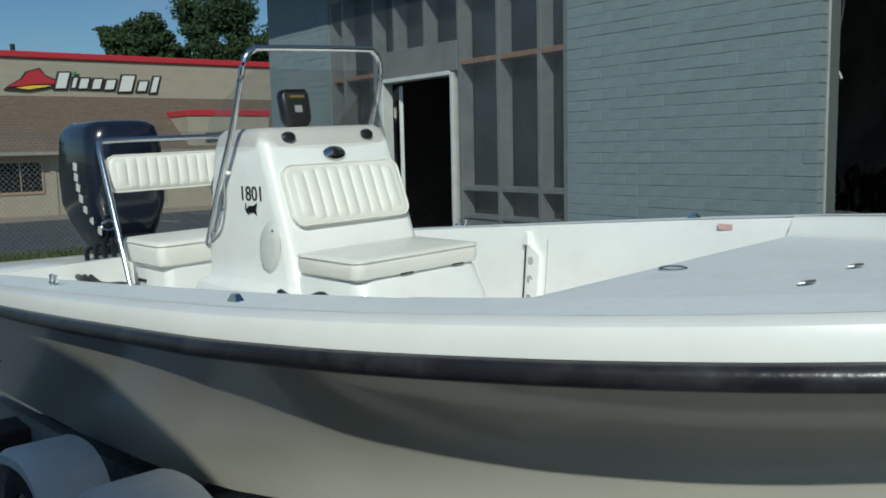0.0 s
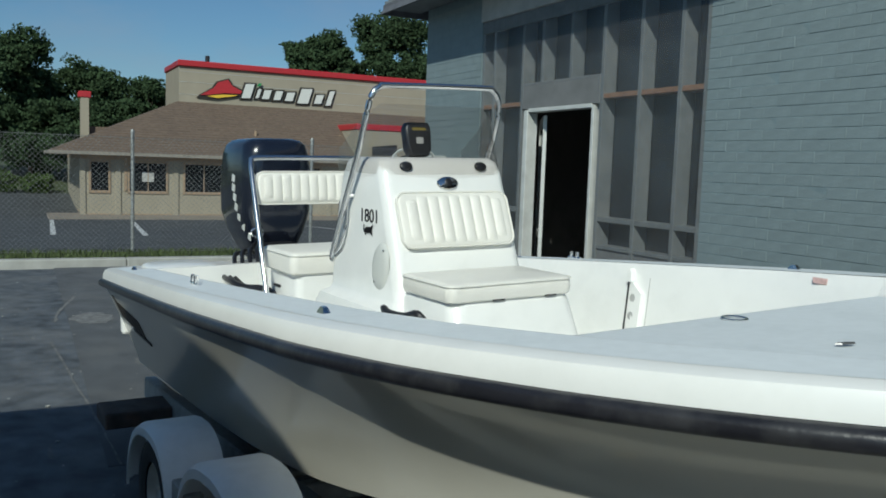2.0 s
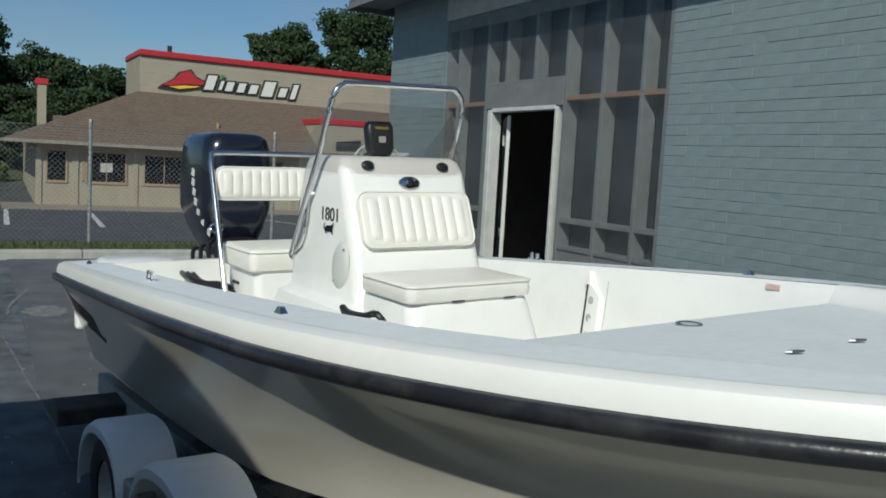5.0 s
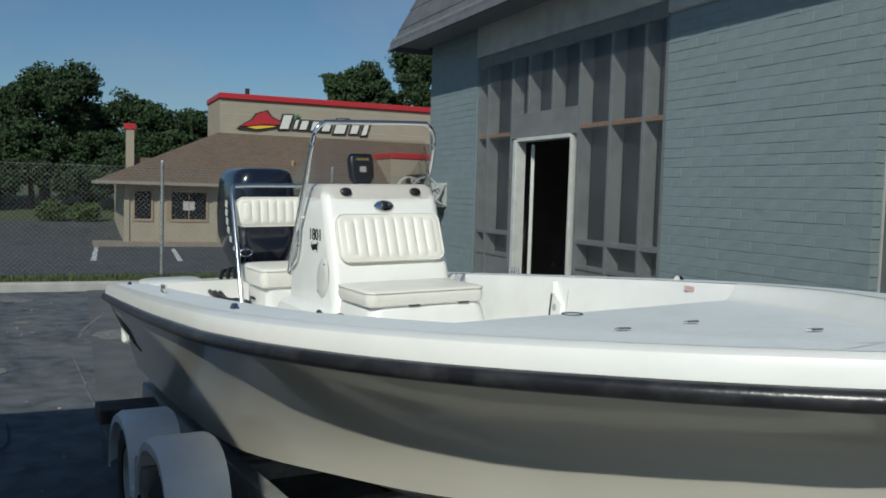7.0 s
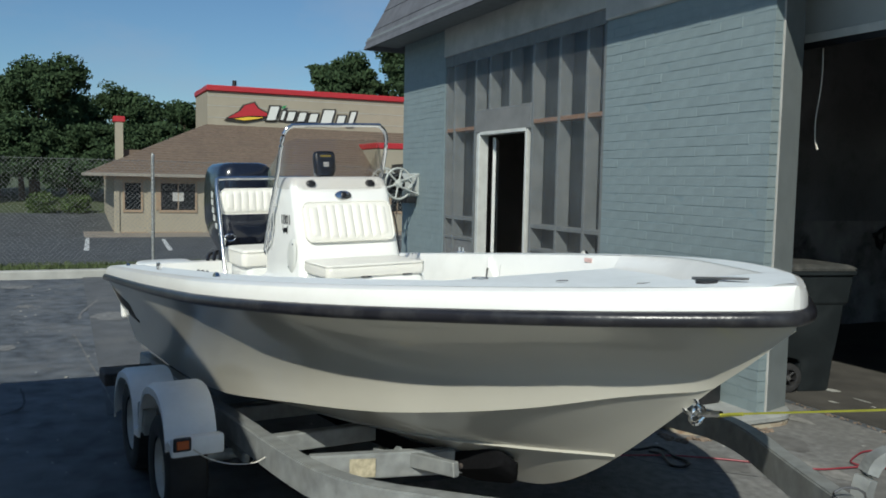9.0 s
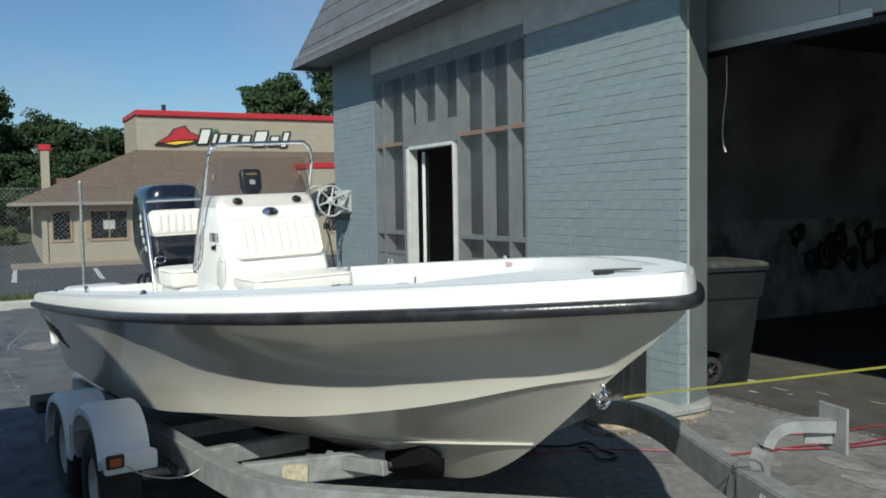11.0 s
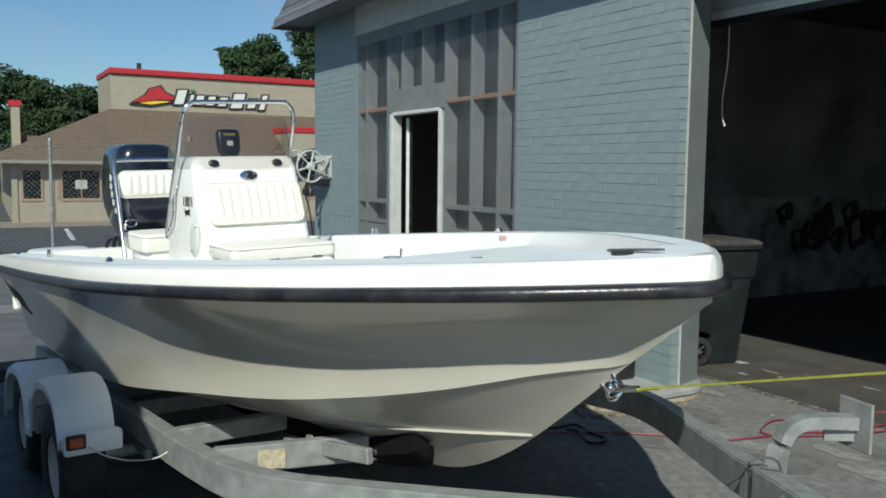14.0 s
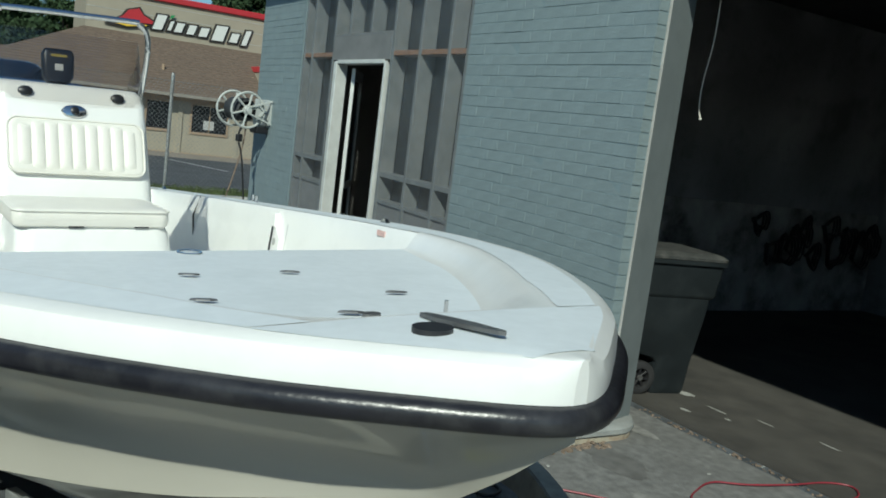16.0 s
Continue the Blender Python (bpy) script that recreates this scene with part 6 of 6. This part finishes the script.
    part("rear_roof", loft([[(-9.5, y, 1.8), (-5.0, y, 3.1), (-4.9, y, 1.8)] for y in (3.3, 8.0)]), M_SHINGLE, R)
    # sign: hat shape and plain strokes in place of the name
    part("sign_hat_outline", extrude_yz([(8.28, 4.74), (8.42, 4.88), (9.02, 5.26), (9.24, 5.58), (9.86, 5.78), (10.08, 5.46), (10.62, 5.22), (10.6, 4.98), (10.2, 4.86), (9.3, 4.68)], -3.72, 0.12), M_SIGNBLACK, R)
    part("sign_hat", extrude_yz([(8.46, 4.86), (9.1, 5.24), (9.32, 5.54), (9.80, 5.69), (10.02, 5.40), (10.5, 5.18), (10.45, 5.05), (9.6, 5.02), (8.9, 4.90)], -3.60, 0.06), M_RED, R, "red hat-shaped sign")
    part("sign_hat_band", extrude_yz([(8.78, 4.83), (9.5, 4.95), (10.3, 4.97), (10.1, 4.90), (9.3, 4.76)], -3.60, 0.05), M_SIGNYEL, R, "yellow band of the sign")
    # plain slanted blocks with dark rims stand in for the name
    y = 10.48
    for w, h0, h1 in ((0.62, 4.84, 5.58), (0.22, 4.88, 5.36), (0.50, 4.86, 5.34), (0.50, 4.85, 5.33), (0.56, 4.84, 5.30), (0.80, 4.76, 5.54), (0.54, 4.80, 5.28), (0.36, 4.74, 5.52)):
        m, q = 0.075, (h1 - h0) * 0.3
        blk = [(y, h0), (y + w * 0.72, h0 + 0.02), (y + w * 0.72 + q, h1), (y + q, h1 - 0.02)]
        rim = [(y - m - 0.02, h0 - m), (y + w * 0.72 + m, h0 - m + 0.02), (y + w * 0.72 + q + m + 0.02, h1 + m), (y + q - m, h1 + m - 0.02)]
        part("sign_rim", extrude_yz(rim, -3.72, 0.10), M_SIGNBLACK, R)
        part("sign_bar", extrude_yz(blk, -3.61, 0.05), M_SIGNWHITE, R, "white slanted block of the sign")
        y += w + 0.10
    part("sign_dot", extrude_yz([(11.25, 5.46), (11.33, 5.62), (11.52, 5.66), (11.42, 5.5)], -3.60, 0.05), M_SIGNGREEN, R, "green sign dot")
    part("small_sign", extrude_yz([(16.0, 2.2), (16.0, 2.6), (17.3, 2.75), (17.3, 2.25)], 0.52, 0.05), M_SIGNBLACK, R, "small dark sign over the entrance")


def extrude_yz(poly, x, depth):
    bm = loft([[(xx, y, z) for y, z in poly] for xx in (x, x + depth)])
    return bm


build_restaurant()


# ---- trees, hedge and far things ----
def leaf_cloud(clumps, n, size, seed, rim=0.95):
    """Many small leaf clusters round sprays that sit on overlapping clumps, thinned at the rim."""
    rng = np.random.RandomState(seed)

    def unit(k):
        d = rng.normal(size=(k, 3))
        return d / np.linalg.norm(d, axis=1)[:, None]

    base = np.array([c[:3] for c in clumps])
    rad = np.array([c[3] for c in clumps])
    # sprays on each clump
    m = 26 * len(clumps)
    who = rng.choice(len(clumps), m, p=rad ** 2 / (rad ** 2).sum())
    spray = base[who] + unit(m) * (rad[who] * rng.uniform(0.2, 1.0, m) * (0.45 + 0.62 * rim))[:, None] * np.array((1, 1, 0.85))
    size_s = rad[who] * rng.uniform(0.3, 0.62, m)
    pick = rng.choice(m, n, p=size_s ** 2 / (size_s ** 2).sum())
    p = spray[pick] + unit(n) * (size_s[pick] * rng.rand(n) ** 0.55)[:, None] * np.array((1, 1, 0.6))
    a, b = unit(n), unit(n)
    b = np.cross(a, b)
    b /= np.linalg.norm(b, axis=1)[:, None]
    w = (size * rng.uniform(0.6, 1.4, n))[:, None]
    vs = np.stack([p - a * w, p + b * w * 0.55, p + a * w, p - b * w * 0.6], 1).reshape(-1, 3)
    fs = np.arange(4 * n).reshape(-1, 4)
    return vs.tolist(), fs.tolist()


def tree(x, y, hgt, spread, seed, n=3200, size=0.36, label="broad dark green deciduous tree"):
    rng = np.random.RandomState(seed)
    z = ground_z(x)
    t = thing("tree", pose(x, y, z), label, "tree", "trees behind the lot")
    trunk = bmesh.new()
    lean = rng.uniform(-0.4, 0.4, 2)
    top = Vector((lean[0], lean[1], hgt * 0.62))
    pth = [Vector((0, 0, -0.2)), Vector((lean[0] * .2, lean[1] * .2, hgt * .2)), Vector((lean[0] * .5, lean[1] * .6, hgt * .4)), top]
    rings = []
    for k, p in enumerate(pth):
        r = hgt * 0.03 * (1.25, 0.9, 0.65, 0.3)[k]
        rings.append([p + Vector((r * math.cos(a), r * math.sin(a), 0)) for a in [q * math.pi / 4 for q in range(8)]])
    add_loft(trunk, rings)
    clumps = []
    for k in range(22):
        a = rng.uniform(0, 2 * math.pi)
        lift = rng.uniform(0.30, 0.92)
        rad = spread * rng.uniform(0.25, 0.85) * math.sin(math.pi * min(0.95, max(0.2, (lift - 0.1) * 0.95)))
        c = Vector((rad * math.cos(a), rad * math.sin(a), hgt * lift * 0.84))
        clumps.append((c.x, c.y, c.z, spread * rng.uniform(0.14, 0.34)))
        base = pth[1].lerp(pth[2], rng.rand())
        rr = []
        for q, w in ((base, 0.05), (base.lerp(c, 0.5) + Vector((0, 0, 0.3)), 0.03), (c, 0.012)):
            rr.append([q + Vector((hgt * w * .2 * math.cos(a2), hgt * w * .2 * math.sin(a2), 0)) for a2 in [m * math.pi / 2 for m in range(4)]])
        add_loft(trunk, rr)
    clumps.append((0, 0, hgt * 0.72, spread * 0.34))
    part("trunk", trunk, M_BARK, t, "brown trunk with limbs", True)
    vs, fs = leaf_cloud(clumps, n, size, seed)
    me = bpy.data.meshes.new("crown")
    me.from_pydata(vs, [], fs)
    me.materials.append(M_LEAF)
    c = new("crown", me)
    c.parent = t
    return t


def build_trees():
    for x, y, hgt, sp, seed, n in ((-62, -6.5, 10.6, 5.0, 21, 5200), (-63, -1.2, 12.3, 5.6, 22, 6500), (-66, 4.2, 10.4, 4.8, 23, 5000), (-70, 9.5, 9.6, 4.6, 24, 4200), (-64, -12.5, 9.4, 4.8, 25, 4200), (-74, 14.5, 9.0, 5.2, 26, 3800), (-80, -16, 11.0, 6.0, 27, 3800),
                                   (-58, 20.0, 14.6, 4.6, 31, 5600), (-56, 25.0, 16.8, 5.8, 32, 6500), (-60, 31, 13.5, 6.0, 33, 4200), (-57, 6.5, 6.6, 3.6, 34, 2600), (-58, 1.0, 5.4, 3.2, 35, 2600), (-57, -4.5, 5.2, 3.2, 36, 2600), (-58, -9.5, 5.4, 3.2, 37, 2600), (-59, -15, 5.4, 3.4, 38, 2200),
                                   (-57, 3.8, 6.4, 3.6, 39, 2600), (-59, -1.8, 7.0, 3.8, 40, 2800), (-58, -7.0, 6.8, 3.6, 41, 2600), (-60, -12.2, 6.6, 3.8, 42, 2400), (-66, 1.4, 8.6, 4.6, 43, 3600), (-67, -5.0, 9.0, 4.8, 44, 3600), (-64, -9.6, 9.0, 4.6, 45, 3400)):
        tree(x, y, hgt * 0.9, sp * 0.95, seed, int(n * 9.0), 0.12)
    for k, (x, y) in enumerate(((-50.0, -0.45), (-50.0, 1.25), (-50.5, -7.0))):
        z = ground_z(x)
        rng = np.random.RandomState(60 + k)
        vs, fs = leaf_cloud([(0, 0, 0.72, 0.60), (0.1, 0.35, 0.66, 0.55), (-0.1, -0.35, 0.66, 0.55), (0, 0.2, 0.35, 0.6), (0, -0.2, 0.35, 0.6)], 9000, 0.08, 60 + k, 0.6)
        h = thing("bush", pose(x, y, z - 0.05), "rounded clipped yellow-green bush on the verge", "bush", "bushes by the lot")
        me = bpy.data.meshes.new("crown")
        me.from_pydata(vs, [], fs)
        me.materials.append(M_LEAF2)
        c = new("crown", me)
        c.parent = h
        part("stem", tube([(0, 0, -0.1), (0, 0, 0.5)], 0.05, 8), M_BARK, h)
    # lamp post and power pole
    lp = thing("street_lamp", pose(-50, -4.4, ground_z(-50)), "tall dark street lamp with two heads", "street lamp")
    part("pole", tube([(0, 0, 0), (0, 0, 6.0)], 0.07, 8), M_BLACK, lp)
    for s in (-1, 1):
        part("lamp_head", box((-0.1, s * 0.15 if s > 0 else -0.7, 5.9), (0.1, 0.7 if s > 0 else -0.15, 6.02), 0.03), M_KERB, lp)
    pp = thing("utility_pole", pose(-72, -12.0, ground_z(-72)), "wooden utility pole with two crossarms", "utility pole")
    part("pole", tube([(0, 0, 0), (0, 0, 10.2)], 0.14, 8), M_BARK, pp)
    for z in (8.8, 9.8):
        part("crossarm", box((-0.06, -1.0, z), (0.06, 1.0, z + 0.14)), M_BARK, pp)
    # parking lines
    for k, (x0, y0, x1, y1) in enumerate(((-35.2, 1.52, -22.4, 1.2), (-32.7, 4.2, -21.8, 3.3), (-33.0, 9.4, -25.4, 9.65), (-33, 12.9, -25.5, 13.15), (-33, 16.4, -25.5, 16.65))):
        bm = bmesh.new()
        rings = []
        for x, y in ((x0, y0), ((x0 + x1) / 2, (y0 + y1) / 2), (x1, y1)):
            z = ground_z(x) + 0.012
            rings.append([(x, y - 0.07, z), (x, y + 0.07, z)])
        part_ob = part("parking_line", loft(rings, False, False), M_LINE)
        tagged(part_ob, "faded white parking bay line", "road marking", kind="structure")


build_trees()

# ---- inside the garage and the shop ----
def build_inside():
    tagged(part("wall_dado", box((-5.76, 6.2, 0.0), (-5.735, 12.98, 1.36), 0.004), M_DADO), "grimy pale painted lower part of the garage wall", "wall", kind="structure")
    random.seed(8)
    bench = thing("workbench", pose(-1.2, 12.3, 0.012), "dark cluttered workbench along the garage wall", "workbench")
    part("top", box((-2.0, -0.4, 0.86), (4.5, 0.45, 0.92), 0.006), M_RAWWOOD, bench)
    for x in (-1.9, 0.2, 2.3, 4.3):
        part("leg", box((x, -0.35, 0), (x + 0.09, -0.26, 0.86)), M_RAWWOOD, bench)
    for k in range(11):
        yy = 10.5 + 0.23 * k + random.uniform(-.08, .08)
        z = random.uniform(0.75, 1.15)
        r = random.uniform(0.07, 0.16)
        bm = bmesh.new()
        for q in range(3):
            add_tube(bm, [(-5.70 + 0.03 * q, yy + (r + .02 * q) * math.cos(a) + 0.04 * math.sin(2 * a + k), z + (r * (1.0 + 0.15 * (k % 5)) + .02 * q) * math.sin(a) - 0.05 * math.cos(3 * a + k)) for a in [m * math.pi / 10 for m in range(20)]], 0.016, 6, True)
        solo("hung_hose", bm, M_BLACK, "coiled hose hung on the garage wall", "hose", "hoses on the garage wall", shade=True)
    for k in range(9):
        x = -3.0 + 0.62 * k
        w, d, hh = random.uniform(.15, .4), random.uniform(.15, .3), random.uniform(.12, .4)
        solo("tool_box", box((x, 12.1, 0.932), (x + w, 12.1 + d, 0.932 + hh), 0.02, 2), (M_BLACK, M_SOFFIT, M_RED, M_KERB)[k % 4], "small box of parts on the workbench", "box", "boxes on the workbench")
    # shelf in the shop seen through the door
    sh = thing("shop_shelf", pose(-8.4, 8.6, 0.02), "dark shelf unit standing inside the shop", "shelf")
    for z in (0.1, 0.7, 1.3, 1.9):
        part("board", box((-0.9, -0.2, z), (0.9, 0.2, z + 0.04)), M_LINTEL, sh)
    for x in (-0.9, 0.86):
        part("upright", box((x, -0.2, 0), (x + 0.04, 0.2, 2.2)), M_LINTEL, sh)
    rc = thing("red_canister", pose(-7.35, 7.3, 0.02), "red tank standing inside the shop", "canister")
    part("tank", lathe([(0.0, 0.0), (0.17, 0.01), (0.18, 0.1), (0.18, 1.2), (0.14, 1.32), (0.05, 1.38), (0.0, 1.38)], 20, "z"), M_RED, rc, shade=True)
    part("valve", lathe([(0.03, 1.38), (0.05, 1.42), (0.03, 1.5), (0.0, 1.5)], 12, "z"), M_STEEL, rc, shade=True)


build_inside()

# ---- bricks ----
for wall_ob, bx0, bx1, bz0, bz1, single in SHOP:
    brick_wall(wall_ob, bx0, bx1, bz0, bz1, single, "brick_field")
